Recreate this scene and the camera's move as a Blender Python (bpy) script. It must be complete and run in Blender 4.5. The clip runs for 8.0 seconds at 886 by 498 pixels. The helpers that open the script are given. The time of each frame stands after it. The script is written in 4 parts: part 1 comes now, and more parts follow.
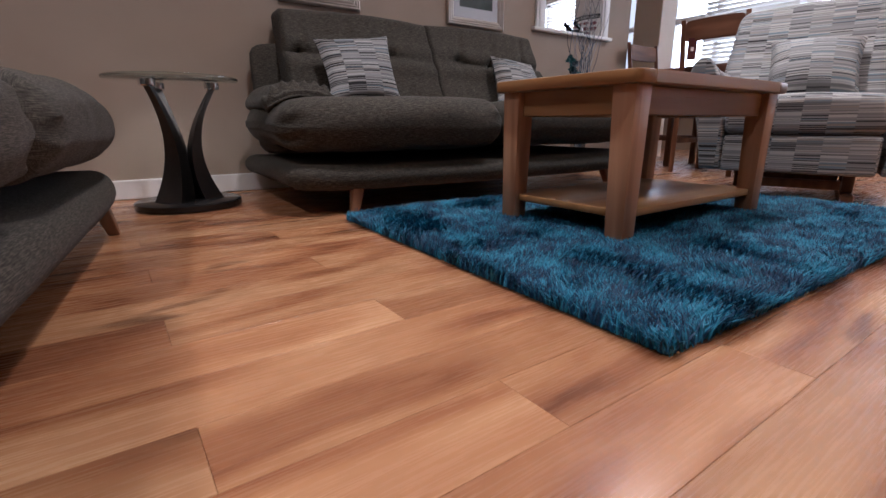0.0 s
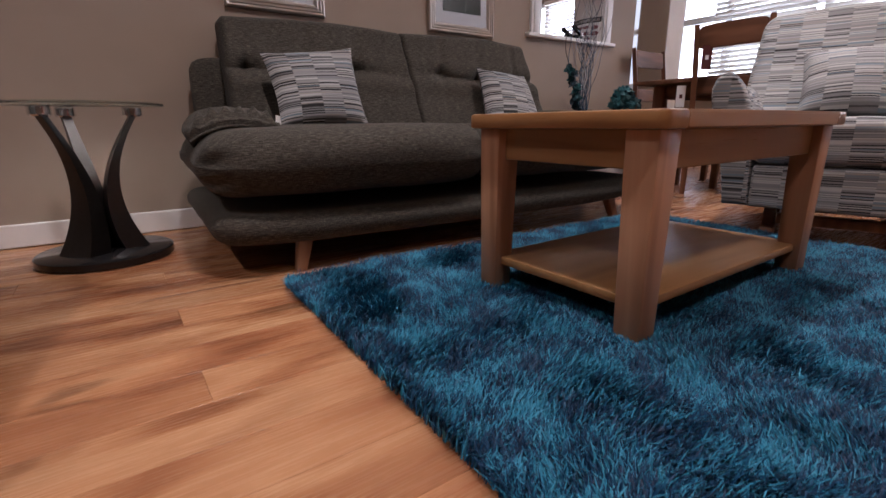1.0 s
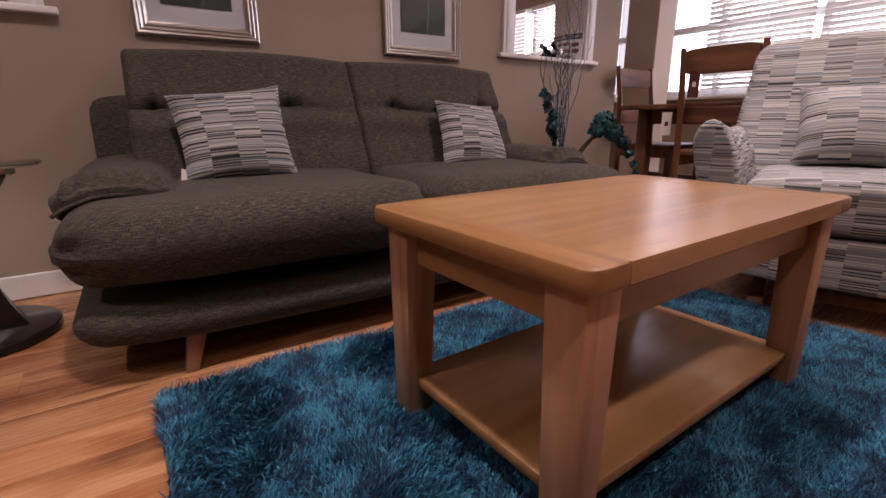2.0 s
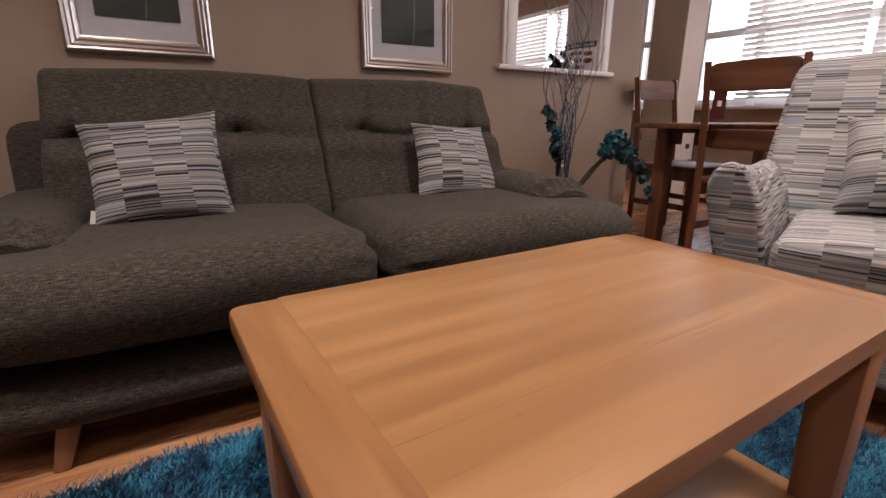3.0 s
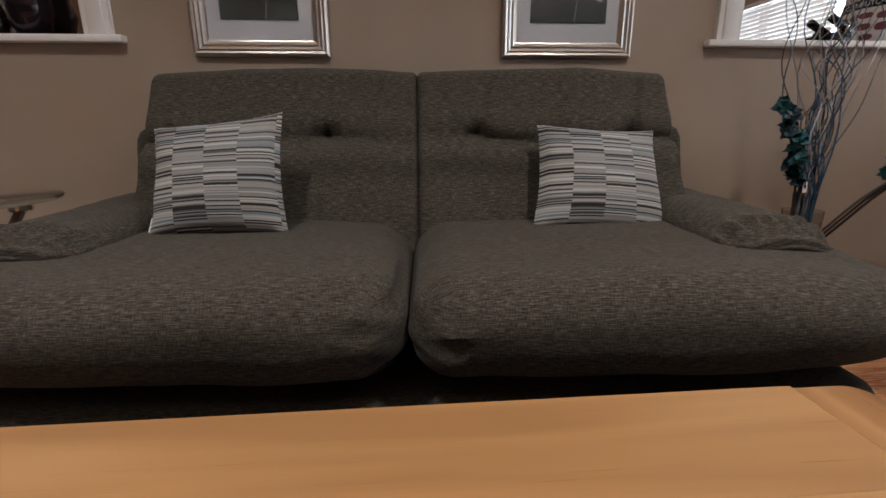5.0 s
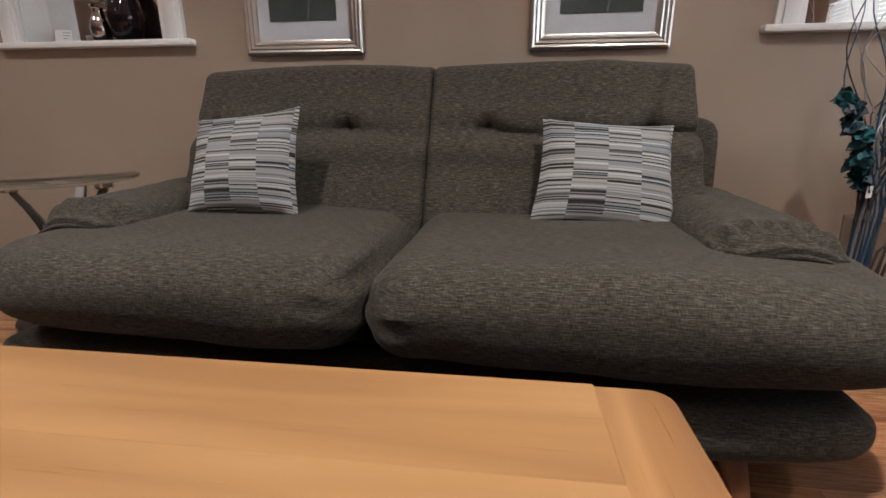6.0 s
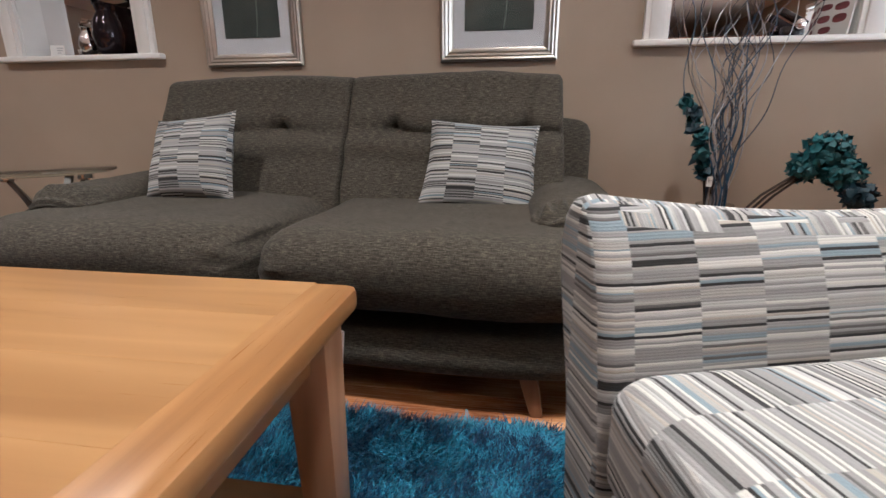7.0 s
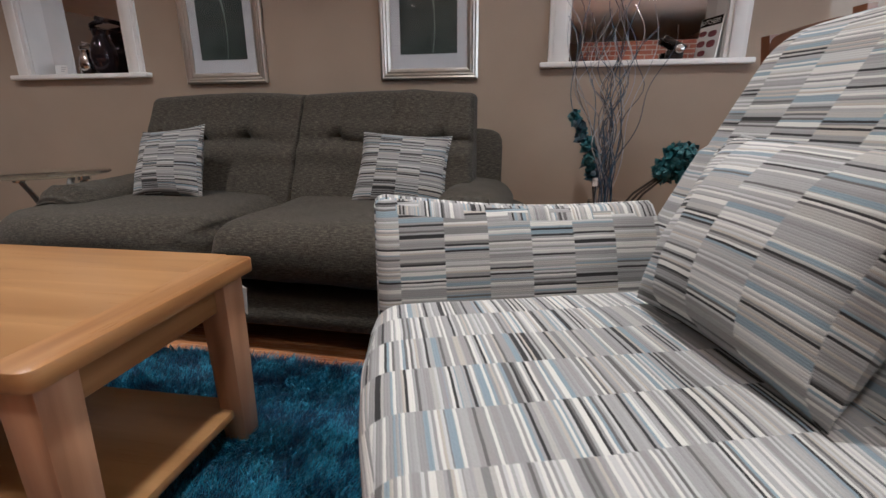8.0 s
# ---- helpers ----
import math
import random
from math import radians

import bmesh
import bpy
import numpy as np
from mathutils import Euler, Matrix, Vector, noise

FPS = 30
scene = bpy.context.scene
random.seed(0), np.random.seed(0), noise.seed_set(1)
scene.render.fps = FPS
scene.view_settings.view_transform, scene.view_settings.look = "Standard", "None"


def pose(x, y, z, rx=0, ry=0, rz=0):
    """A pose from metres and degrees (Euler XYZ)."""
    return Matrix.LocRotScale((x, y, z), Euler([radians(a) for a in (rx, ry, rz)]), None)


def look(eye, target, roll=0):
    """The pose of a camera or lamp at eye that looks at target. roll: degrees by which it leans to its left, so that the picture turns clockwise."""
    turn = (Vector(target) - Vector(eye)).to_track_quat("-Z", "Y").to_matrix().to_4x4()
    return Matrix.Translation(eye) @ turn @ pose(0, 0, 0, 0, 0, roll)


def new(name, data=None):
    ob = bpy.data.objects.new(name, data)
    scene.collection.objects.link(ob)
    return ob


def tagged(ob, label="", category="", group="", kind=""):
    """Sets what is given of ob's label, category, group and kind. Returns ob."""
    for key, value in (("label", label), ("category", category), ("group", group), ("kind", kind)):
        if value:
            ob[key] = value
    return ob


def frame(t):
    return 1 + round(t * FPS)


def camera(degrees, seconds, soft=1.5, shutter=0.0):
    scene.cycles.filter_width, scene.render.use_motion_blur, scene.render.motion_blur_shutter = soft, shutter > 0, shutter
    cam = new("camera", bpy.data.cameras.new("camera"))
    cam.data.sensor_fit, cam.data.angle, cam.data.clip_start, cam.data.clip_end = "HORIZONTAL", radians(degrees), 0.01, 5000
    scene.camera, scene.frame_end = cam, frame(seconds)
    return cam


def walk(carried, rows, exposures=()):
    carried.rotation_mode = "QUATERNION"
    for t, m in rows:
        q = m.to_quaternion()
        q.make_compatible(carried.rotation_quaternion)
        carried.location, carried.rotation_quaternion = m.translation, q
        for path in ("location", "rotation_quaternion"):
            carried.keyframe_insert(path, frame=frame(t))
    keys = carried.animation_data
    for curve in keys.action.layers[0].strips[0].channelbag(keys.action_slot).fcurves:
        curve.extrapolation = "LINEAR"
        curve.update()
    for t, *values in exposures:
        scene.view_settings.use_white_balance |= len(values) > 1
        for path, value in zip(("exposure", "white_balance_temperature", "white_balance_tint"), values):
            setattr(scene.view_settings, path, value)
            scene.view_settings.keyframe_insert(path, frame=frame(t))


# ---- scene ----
cam = camera(86.9, 8.0, shutter=0.14)
METRES, EYE, TILT, LEAN, TURN = 3.35, 0.345, 0.0, 0.0, -34.5
PATH = [
    (0, (0.268, 0.254, 0.34), (1.376, 1.836, -0.179), -0.2),
    (0.5, (0.403, 0.378, 0.367), (1.509, 1.962, -0.151), -0.5),
    (1, (0.582, 0.515, 0.448), (1.686, 2.1, -0.071), -0.5),
    (1.5, (0.753, 0.588, 0.529), (1.865, 2.165, 0.003), -0.2),
    (2, (0.927, 0.656, 0.63), (2.037, 2.232, 0.097), -0.3),
    (2.2, (0.991, 0.678, 0.639), (2.094, 2.267, 0.132), -0.2),
    (3.3, (1.368, 0.838, 0.75), (2.309, 2.513, 0.195), 0.3),
    (3.5, (1.425, 0.876, 0.743), (2.3, 2.589, 0.194), 0.3),
    (4, (1.555, 0.986, 0.746), (2.248, 2.783, 0.208), 0.0),
    (4.5, (1.657, 1.073, 0.737), (2.147, 2.935, 0.197), 0.1),
    (4.7, (1.711, 1.102, 0.715), (2.061, 3.004, 0.206), -0.2),
    (5.8, (1.981, 1.11, 0.728), (1.779, 3.023, 0.179), -0.1),
    (6, (2.056, 1.066, 0.721), (1.808, 2.974, 0.175), -0.1),
    (6.5, (2.235, 0.947, 0.705), (1.954, 2.854, 0.173), -0.2),
    (7, (2.459, 0.822, 0.72), (2.157, 2.725, 0.182), -0.2),
    (7.5, (2.644, 0.709, 0.744), (2.318, 2.608, 0.207), -0.4),
    (8, (2.83, 0.538, 0.778), (2.499, 2.432, 0.229), -0.4),
]
EXPOSURES = [(0.0, 0.08, 5550, 18), (1.5, 0.0, 6250, 29), (2.2, 0.0, 6650, 36), (3.5, -0.02, 6500, 17), (4.5, -0.22, 6200, 12), (6.0, 0.34, 5900, 10), (7.0, 0.56, 5850, 10), (7.5, 0.40, 5850, 10), (8.0, 0.13, 5750, 10)]
walk(cam, [(t, look(eye, target, roll)) for t, eye, target, roll in PATH], EXPOSURES)

# ---- light ----
WALL_Y, WALL_END, CEIL = 2.87, 4.03, 2.42
world = bpy.data.worlds.new("sky")
scene.world = world
world.use_nodes = True
sky = world.node_tree.nodes.new("ShaderNodeTexSky")
sky.sky_type, sky.sun_disc = "NISHITA", False
sky.sun_elevation, sky.sun_rotation = radians(35), radians(100)
world.node_tree.nodes["Background"].inputs["Strength"].default_value = 0.12
world.node_tree.links.new(sky.outputs[0], world.node_tree.nodes["Background"].inputs["Color"])
sun = new("sun", bpy.data.lights.new("sun", "SUN"))
sun.data.energy, sun.data.angle, sun.data.color = 1.0, radians(12), (1.0, 0.95, 0.9)
sun.matrix_world = look((20, -4, 14), (6, 1, 0))


def area_lamp(name, eye, target, sx, sy, watts, colour, spread=180):
    ob = new(name, bpy.data.lights.new(name, "AREA"))
    ob.data.shape, ob.data.size, ob.data.size_y = "RECTANGLE", sx, sy
    ob.data.energy, ob.data.color, ob.data.spread = watts, colour, radians(spread)
    ob.matrix_world = look(eye, target)
    return ob


# daylight that enters by the window wall
area_lamp("window_light", (6.9, 1.0, 1.7), (0, 1.0, 0.7), 7.0, 1.5, 210, (0.86, 0.93, 1.0))
SPOTS = [(x, y) for y in (1.55, 0.1, -2.6) for x in (-0.7, 1.0, 2.7, 4.6)]
WARM = (1.0, 0.92, 0.83)
for k, (x, y) in enumerate(SPOTS):
    lamp = new("downlight_lamp", bpy.data.lights.new("downlight_lamp", "AREA"))
    lamp.data.shape, lamp.data.size = "DISK", 0.14
    lamp.data.energy, lamp.data.color, lamp.data.spread = (14, 13, 15, 13, 7, 6, 6, 7, 9, 9, 11, 11)[k], WARM, radians((118, 90, 110)[k // 4])
    lamp.matrix_world = pose(x, y, CEIL - 0.03)

# ---- materials ----


class Nodes:
    """A node material under construction."""

    def __init__(self, name, rough=0.5, metal=0.0):
        self.m = bpy.data.materials.new(name)
        self.m.use_nodes = True
        self.t = self.m.node_tree
        self.b = self.t.nodes["Principled BSDF"]
        self.b.inputs["Roughness"].default_value = rough
        self.b.inputs["Metallic"].default_value = metal

    def n(self, kind, **put):
        node = self.t.nodes.new("ShaderNode" + kind)
        for key, v in put.items():
            sock = node.inputs[int(key[1:])] if key[0] == "i" and key[1:].isdigit() else node.inputs[key]
            if hasattr(v, "outputs"):
                self.t.links.new(v.outputs[0], sock)
            elif isinstance(v, bpy.types.NodeSocket):
                self.t.links.new(v, sock)
            else:
                sock.default_value = v
        return node

    def math(self, op, a, b=0.0):
        node = self.n("Math", i0=a, i1=b)
        node.operation = op
        return node

    def ramp(self, fac, stops, constant=False):
        node = self.n("ValToRGB", Fac=fac)
        r = node.color_ramp
        if constant:
            r.interpolation = "CONSTANT"
        while len(r.elements) < len(stops):
            r.elements.new(0.5)
        for e, (p, c) in zip(r.elements, stops):
            e.position, e.color = p, (*c, 1.0)
        return node

    def mix(self, fac, a, b, mode="MIX"):
        node = self.t.nodes.new("ShaderNodeMix")
        node.data_type, node.blend_type = "RGBA", mode
        for k, v in ((0, fac), (6, a), (7, b)):
            sock = node.inputs[k]
            if isinstance(v, bpy.types.NodeSocket):
                self.t.links.new(v, sock)
            elif hasattr(v, "outputs"):
                self.t.links.new(v.outputs[0], sock)
            else:
                sock.default_value = (*v, 1.0) if isinstance(v, tuple) else v
        return node.outputs[2]

    def coords(self, scale=(1, 1, 1), out="Object", shift=None):
        tc = self.t.nodes.new("ShaderNodeTexCoord")
        mp = self.n("Mapping", Vector=tc.outputs[out], Scale=scale)
        if shift is not None:
            self.t.links.new(shift, mp.inputs["Location"])
        return mp

    def noise(self, vec, scale, detail=3.0, rough=0.55):
        return self.n("TexNoise", Vector=vec, Scale=scale, Detail=detail, Roughness=rough)

    def rings(self, vec, scale, turns):
        """Contour bands of a slow noise: the loops and arches of sawn wood."""
        slow = self.noise(vec, scale, 2, 0.45)
        band = self.math("MULTIPLY_ADD", self.math("SINE", self.math("MULTIPLY", slow, turns)), 0.5)
        band.inputs[2].default_value = 0.5
        return band

    def bump(self, height, strength=0.3, dist=0.002):
        node = self.n("Bump", Height=height, Strength=strength, Distance=dist)
        self.t.links.new(node.outputs[0], self.b.inputs["Normal"])

    def base(self, v):
        self.put("Base Color", v)

    def put(self, name, v):
        sock = self.b.inputs[name]
        if isinstance(v, bpy.types.NodeSocket):
            self.t.links.new(v, sock)
        elif hasattr(v, "outputs"):
            self.t.links.new(v.outputs[0], sock)
        else:
            sock.default_value = (*v, 1.0) if isinstance(v, tuple) else v


def plain(name, colour, rough=0.5, metal=0.0, grain=0.12, scale=30.0, relief=0.05):
    m = Nodes(name, rough, metal)
    v = m.coords()
    a = m.noise(v, scale, 4)
    b = m.noise(v, scale * 0.08, 2)
    lo = tuple(c * (1 - grain) for c in colour)
    hi = tuple(min(1, c * (1 + grain)) for c in colour)
    m.base(m.ramp(m.mix(0.5, a.outputs[0], b.outputs[0]), [(0.35, lo), (0.65, hi)]))
    if relief:
        m.bump(a, relief, 0.002)
    return m.m


def wall_paint():
    m = Nodes("wall_paint", 0.75)
    v = m.coords()
    a = m.noise(v, 3.0, 3)
    b = m.noise(v, 260.0, 2)
    m.base(m.ramp(a, [(0.3, (0.318, 0.244, 0.184)), (0.7, (0.348, 0.268, 0.203))]))
    m.bump(b, 0.08, 0.001)
    return m.m


def tweed():
    """Dark olive-grey woven upholstery with flecks."""
    m = Nodes("tweed", 0.95)
    v = m.coords((1, 1, 1), "UV")
    fleck = m.noise(m.n("Mapping", Vector=v, Scale=(46, 560, 1)), 1.0, 3, 0.6)
    warp = m.noise(m.n("Mapping", Vector=v, Scale=(560, 90, 1)), 1.0, 2, 0.6)
    wear = m.noise(v, 5.0, 3)
    slub = m.noise(m.n("Mapping", Vector=v, Scale=(20, 240, 1)), 1.0, 3, 0.6)
    mixed = m.mix(0.36, fleck.outputs[0], warp.outputs[0])
    mixed = m.mix(0.16, mixed, slub.outputs[0])
    col = m.ramp(mixed, [(0.375, (0.0115, 0.0100, 0.0078)), (0.49, (0.049, 0.0425, 0.0335)), (0.62, (0.140, 0.124, 0.099))])
    m.base(m.mix(m.math("MULTIPLY", wear, 0.35), col, (0.046, 0.041, 0.033)))
    m.put("Sheen Weight", 0.05)
    m.put("Sheen Roughness", 0.4)
    m.put("Specular IOR Level", 0.15)
    m.bump(mixed, 0.5, 0.0025)
    return m.m


def stripes(name="stripe_weave", col_w=0.088, line=0.0036, tone=1.0, black=0.17, broad=0.60):
    """Blocks of short stripes in white, greys, black, beige and dusty blue."""
    m = Nodes(name, 0.85)
    tc = m.t.nodes.new("ShaderNodeTexCoord")
    wob = m.noise(tc.outputs["UV"], 25.0, 2)
    sep = m.n("SeparateXYZ", Vector=tc.outputs["UV"])
    col = m.math("FLOOR", m.math("DIVIDE", sep.outputs[0], col_w))
    off = m.n("TexWhiteNoise", Vector=m.n("CombineXYZ", X=col))
    row = m.math("ADD", m.math("DIVIDE", sep.outputs[1], line), m.math("MULTIPLY", off, 37.0))
    row = m.math("ADD", row, m.math("MULTIPLY", wob, 0.5))
    r1 = m.math("FLOOR", row)
    r2 = m.math("FLOOR", m.math("MULTIPLY", row, 0.43))
    p1 = m.n("TexWhiteNoise", Vector=m.n("CombineXYZ", X=col, Y=r1))
    p2 = m.n("TexWhiteNoise", Vector=m.n("CombineXYZ", X=col, Y=r2, Z=5.0))
    p3 = m.n("TexWhiteNoise", Vector=m.n("CombineXYZ", X=col, Y=r2, Z=9.0))
    wide = m.ramp(p2, [(0.0, (0.35, 0.345, 0.34)), (0.2, (0.45, 0.445, 0.435)), (0.42, (0.26, 0.255, 0.25)), (0.49, (0.29, 0.37, 0.42)),
                       (0.66, (0.50, 0.48, 0.45)), (0.84, (0.36, 0.35, 0.34))], True)
    thin = m.ramp(p1, [(0.0, (0.04, 0.039, 0.039)), (black, (0.78, 0.76, 0.71)), (0.40, (0.54, 0.49, 0.43)), (0.50, (0.16, 0.155, 0.15)), (0.60, (0.40, 0.395, 0.39)), (0.84, (0.62, 0.61, 0.60))], True)
    pick = m.math("GREATER_THAN", m.n("TexWhiteNoise", Vector=m.n("CombineXYZ", X=col, Y=r1, Z=3.0)), broad)
    col_out = m.mix(pick.outputs[0], thin.outputs[0], wide.outputs[0])
    fuzz = m.noise(m.n("Mapping", Vector=tc.outputs["UV"], Scale=(300, 900, 1)), 1.0, 2)
    woven = m.n("HueSaturation", Color=m.mix(0.22, col_out, fuzz.outputs[0], "OVERLAY"), Value=tone)
    m.base(woven)
    m.put("Sheen Weight", 0.06)
    m.put("Specular IOR Level", 0.2)
    ridge = m.math("ABSOLUTE", m.math("SUBTRACT", m.math("FRACT", row), 0.5))
    m.bump(m.math("SUBTRACT", m.math("MULTIPLY", fuzz, 0.6), ridge), 0.35, 0.002)
    return m.m


def wood(name, dark, mid, light, rough=0.4, along=0, scale=1.0, contrast=1.0, vary=0.25):
    """Wood with its grain along the given axis of the thing."""
    m = Nodes(name, rough)
    info = m.t.nodes.new("ShaderNodeObjectInfo")
    shift = m.n("CombineXYZ", X=m.math("MULTIPLY", info.outputs["Random"], 31.0), Y=m.math("MULTIPLY", info.outputs["Random"], 17.0), Z=m.math("MULTIPLY", info.outputs["Random"], 7.0))
    st = [14.0 * scale] * 3
    st[along] = 1.2 * scale
    v = m.coords(tuple(st), "Object", shift.outputs[0])
    warp = m.noise(v, 0.55, 2)
    bend = m.n("VectorMath", i0=v, i1=m.n("VectorMath", i0=warp.outputs[1], i1=(2.2 * contrast, 2.2 * contrast, 2.2 * contrast)))
    bend.operation = "ADD"
    bend.inputs[1].links[0].from_node.operation = "MULTIPLY"
    figure = m.noise(bend, 1.0, 2, 0.45)
    band = m.rings(m.n("Mapping", Vector=v, Scale=(0.42, 0.42, 0.42)), 1.0, 24.0)
    fs = [420.0 * scale] * 3
    fs[along] = 5.0 * scale
    fine = m.noise(m.coords(tuple(fs), "Object", shift.outputs[0]), 1.0, 3, 0.6)
    both = m.mix(0.17, figure.outputs[0], band.outputs[0])
    both = m.mix(0.085, both, fine.outputs[0])
    col = m.ramp(both, [(0.33, dark), (0.5, mid), (0.68, light)])
    hsv = m.n("HueSaturation", Color=col)
    m.t.links.new(m.math("MULTIPLY_ADD", info.outputs["Random"], vary).outputs[0], hsv.inputs["Value"])
    hsv.inputs["Value"].links[0].from_node.inputs[2].default_value = 1.0 - vary / 2
    m.base(hsv)
    m.put("Roughness", m.math("ADD", m.math("MULTIPLY", fine, 0.08), rough - 0.04))
    m.bump(fine, 0.02, 0.0004)
    return m.m


def laminate():
    """Apple-wood laminate: flowing figure, dark heart streaks and small knots."""
    m = Nodes("laminate", 0.3)
    info = m.t.nodes.new("ShaderNodeObjectInfo")
    rnd = info.outputs["Random"]
    shift = m.n("CombineXYZ", X=m.math("MULTIPLY", rnd, 41.0), Y=m.math("MULTIPLY", rnd, 23.0), Z=m.math("MULTIPLY", rnd, 9.0)).outputs[0]
    v = m.coords((1.2, 6.0, 4.0), "Object", shift)
    warp = m.noise(v, 0.9, 2)
    bent = m.n("VectorMath", i0=v, i1=m.n("VectorMath", i0=warp.outputs[1], i1=(1.8, 5.0, 1.0)))
    bent.inputs[1].links[0].from_node.operation = "MULTIPLY"
    broad = m.noise(bent, 0.8, 3, 0.5)
    veins = m.noise(m.n("Mapping", Vector=bent, Scale=(1.0, 2.0, 1.0)), 1.0, 3, 0.5)
    knots = m.n("TexVoronoi", Vector=m.n("Mapping", Vector=bent, Scale=(1.0, 0.36, 1.0)), Scale=1.0)
    knots.voronoi_dimensions = "2D"
    knot = m.ramp(knots.outputs["Distance"], [(0.0, (1, 1, 1)), (0.05, (0.8, 0.8, 0.8)), (0.09, (0.25, 0.25, 0.25)), (0.22, (0, 0, 0))])
    fine = m.noise(m.coords((9.0, 300.0, 60.0), "Object", shift), 1.0, 3, 0.65)
    band = m.rings(m.n("Mapping", Vector=v, Scale=(0.7, 0.42, 0.5)), 1.0, 36.0)
    tone = m.mix(0.25, broad.outputs[0], veins.outputs[0])
    tone = m.mix(0.13, tone, band.outputs[0])
    tone = m.mix(0.05, tone, fine.outputs[0])
    col = m.ramp(tone, [(0.33, (0.150, 0.052, 0.022)), (0.42, (0.290, 0.114, 0.048)), (0.52, (0.400, 0.182, 0.079)), (0.66, (0.54, 0.29, 0.140))])
    col = m.mix(m.math("MULTIPLY", knot, 0.75), col.outputs[0], (0.10, 0.034, 0.013))
    hsv = m.n("HueSaturation", Color=col)
    val = m.math("MULTIPLY_ADD", rnd, 0.24)
    val.inputs[2].default_value = 0.86
    m.t.links.new(val.outputs[0], hsv.inputs["Value"])
    m.base(hsv)
    m.put("Roughness", m.math("ADD", m.math("MULTIPLY", fine, 0.14), 0.20))
    m.put("Coat Weight", 0.08)
    m.put("Coat Roughness", 0.3)
    m.bump(fine, 0.05, 0.0008)
    return m.m


PAINT = wall_paint()
WHITE = plain("white_gloss_paint", (0.78, 0.76, 0.73), 0.35, 0, 0.03, 12)
CEILING = plain("ceiling_paint", (0.72, 0.66, 0.57), 0.8, 0, 0.03, 8)
TWEED = tweed()
STRIPE = stripes(tone=0.68, black=0.13, broad=0.56)
CUSHION = stripes("cushion_weave", 0.090, 0.0035, 0.57, 0.27, 0.72)
LAMINATE = laminate()
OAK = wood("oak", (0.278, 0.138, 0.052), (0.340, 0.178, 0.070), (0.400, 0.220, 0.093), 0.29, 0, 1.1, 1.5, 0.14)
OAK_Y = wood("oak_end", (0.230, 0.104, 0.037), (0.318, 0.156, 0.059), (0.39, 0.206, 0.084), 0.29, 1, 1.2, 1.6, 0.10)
# leg oak: sky light on the uprights is put into its greyer tone
OAK_Z = wood("oak_upright_skylit", (0.31, 0.150, 0.078), (0.435, 0.226, 0.124), (0.54, 0.31, 0.182), 0.40, 2, 1.4, 0.8, 0.10)
BEECH = wood("leg_wood", (0.15, 0.068, 0.034), (0.21, 0.10, 0.052), (0.28, 0.145, 0.078), 0.4, 2, 1.5, 0.5, 0.1)
DARK_OAK = wood("dining_wood", (0.085, 0.032, 0.014), (0.15, 0.06, 0.028), (0.22, 0.095, 0.048), 0.35, 2, 1.2, 0.6, 0.12)
DARK_OAK_X = wood("dining_wood_flat", (0.085, 0.032, 0.014), (0.15, 0.06, 0.028), (0.22, 0.095, 0.048), 0.55, 0, 1.2, 0.6, 0.12)
SILVER = plain("silver_leaf", (0.62, 0.58, 0.52), 0.28, 0.9, 0.06, 40)
CHROME = plain("chrome", (0.75, 0.75, 0.76), 0.12, 1.0, 0.02, 20, 0)
BRUSHED = plain("brushed_steel", (0.085, 0.078, 0.072), 0.36, 1.0, 0.08, 60)
BLACK = plain("black_gloss", (0.012, 0.011, 0.011), 0.15, 0, 0.2, 20, 0)

# ---- building helpers ----


def box_uv(bm, swap_top=False):
    """UV in metres from the dominant side of each face."""
    uv = bm.loops.layers.uv.verify()
    for f in bm.faces:
        n = f.normal
        ax = max(range(3), key=lambda k: abs(n[k]))
        for lp in f.loops:
            x, y, z = lp.vert.co
            if ax == 2:
                lp[uv].uv = (x, y) if not swap_top else (y, x)
            elif ax == 1:
                lp[uv].uv = (x, z + 0.37)
            else:
                lp[uv].uv = (y + 0.53, z + 0.37)


def part(name, bm, material, parent=None, label="", smooth=True, uv=True, m=None, swap_top=False):
    bm.normal_update()
    if uv:
        box_uv(bm, swap_top)
    me = bpy.data.meshes.new(name)
    bm.to_mesh(me)
    bm.free()
    me.materials.append(material)
    if smooth:
        me.shade_smooth()
        me.set_sharp_from_angle(angle=radians(42))
    ob = new(name, me)
    if parent:
        ob.parent = parent
    if m is not None:
        ob.matrix_basis = m
    if label:
        tagged(ob, label)
    return ob


def thing(name, label, category, m=None, group="", kind=""):
    ob = new(name)
    ob.empty_display_size = 0.1
    if m is not None:
        ob.matrix_basis = m
    return tagged(ob, label, category, group, kind)


def box(x0, x1, y0, y1, z0, z1, bevel=0.0, segs=2, bm=None):
    own = bm or bmesh.new()
    made = bmesh.ops.create_cube(own, size=1.0, matrix=Matrix.LocRotScale(((x0 + x1) / 2, (y0 + y1) / 2, (z0 + z1) / 2), None, (x1 - x0, y1 - y0, z1 - z0)))
    if bevel:
        edges = list({e for v in made["verts"] for e in v.link_edges})
        bmesh.ops.bevel(own, geom=edges, offset=bevel, segments=segs, profile=0.5, affect="EDGES")
    return own


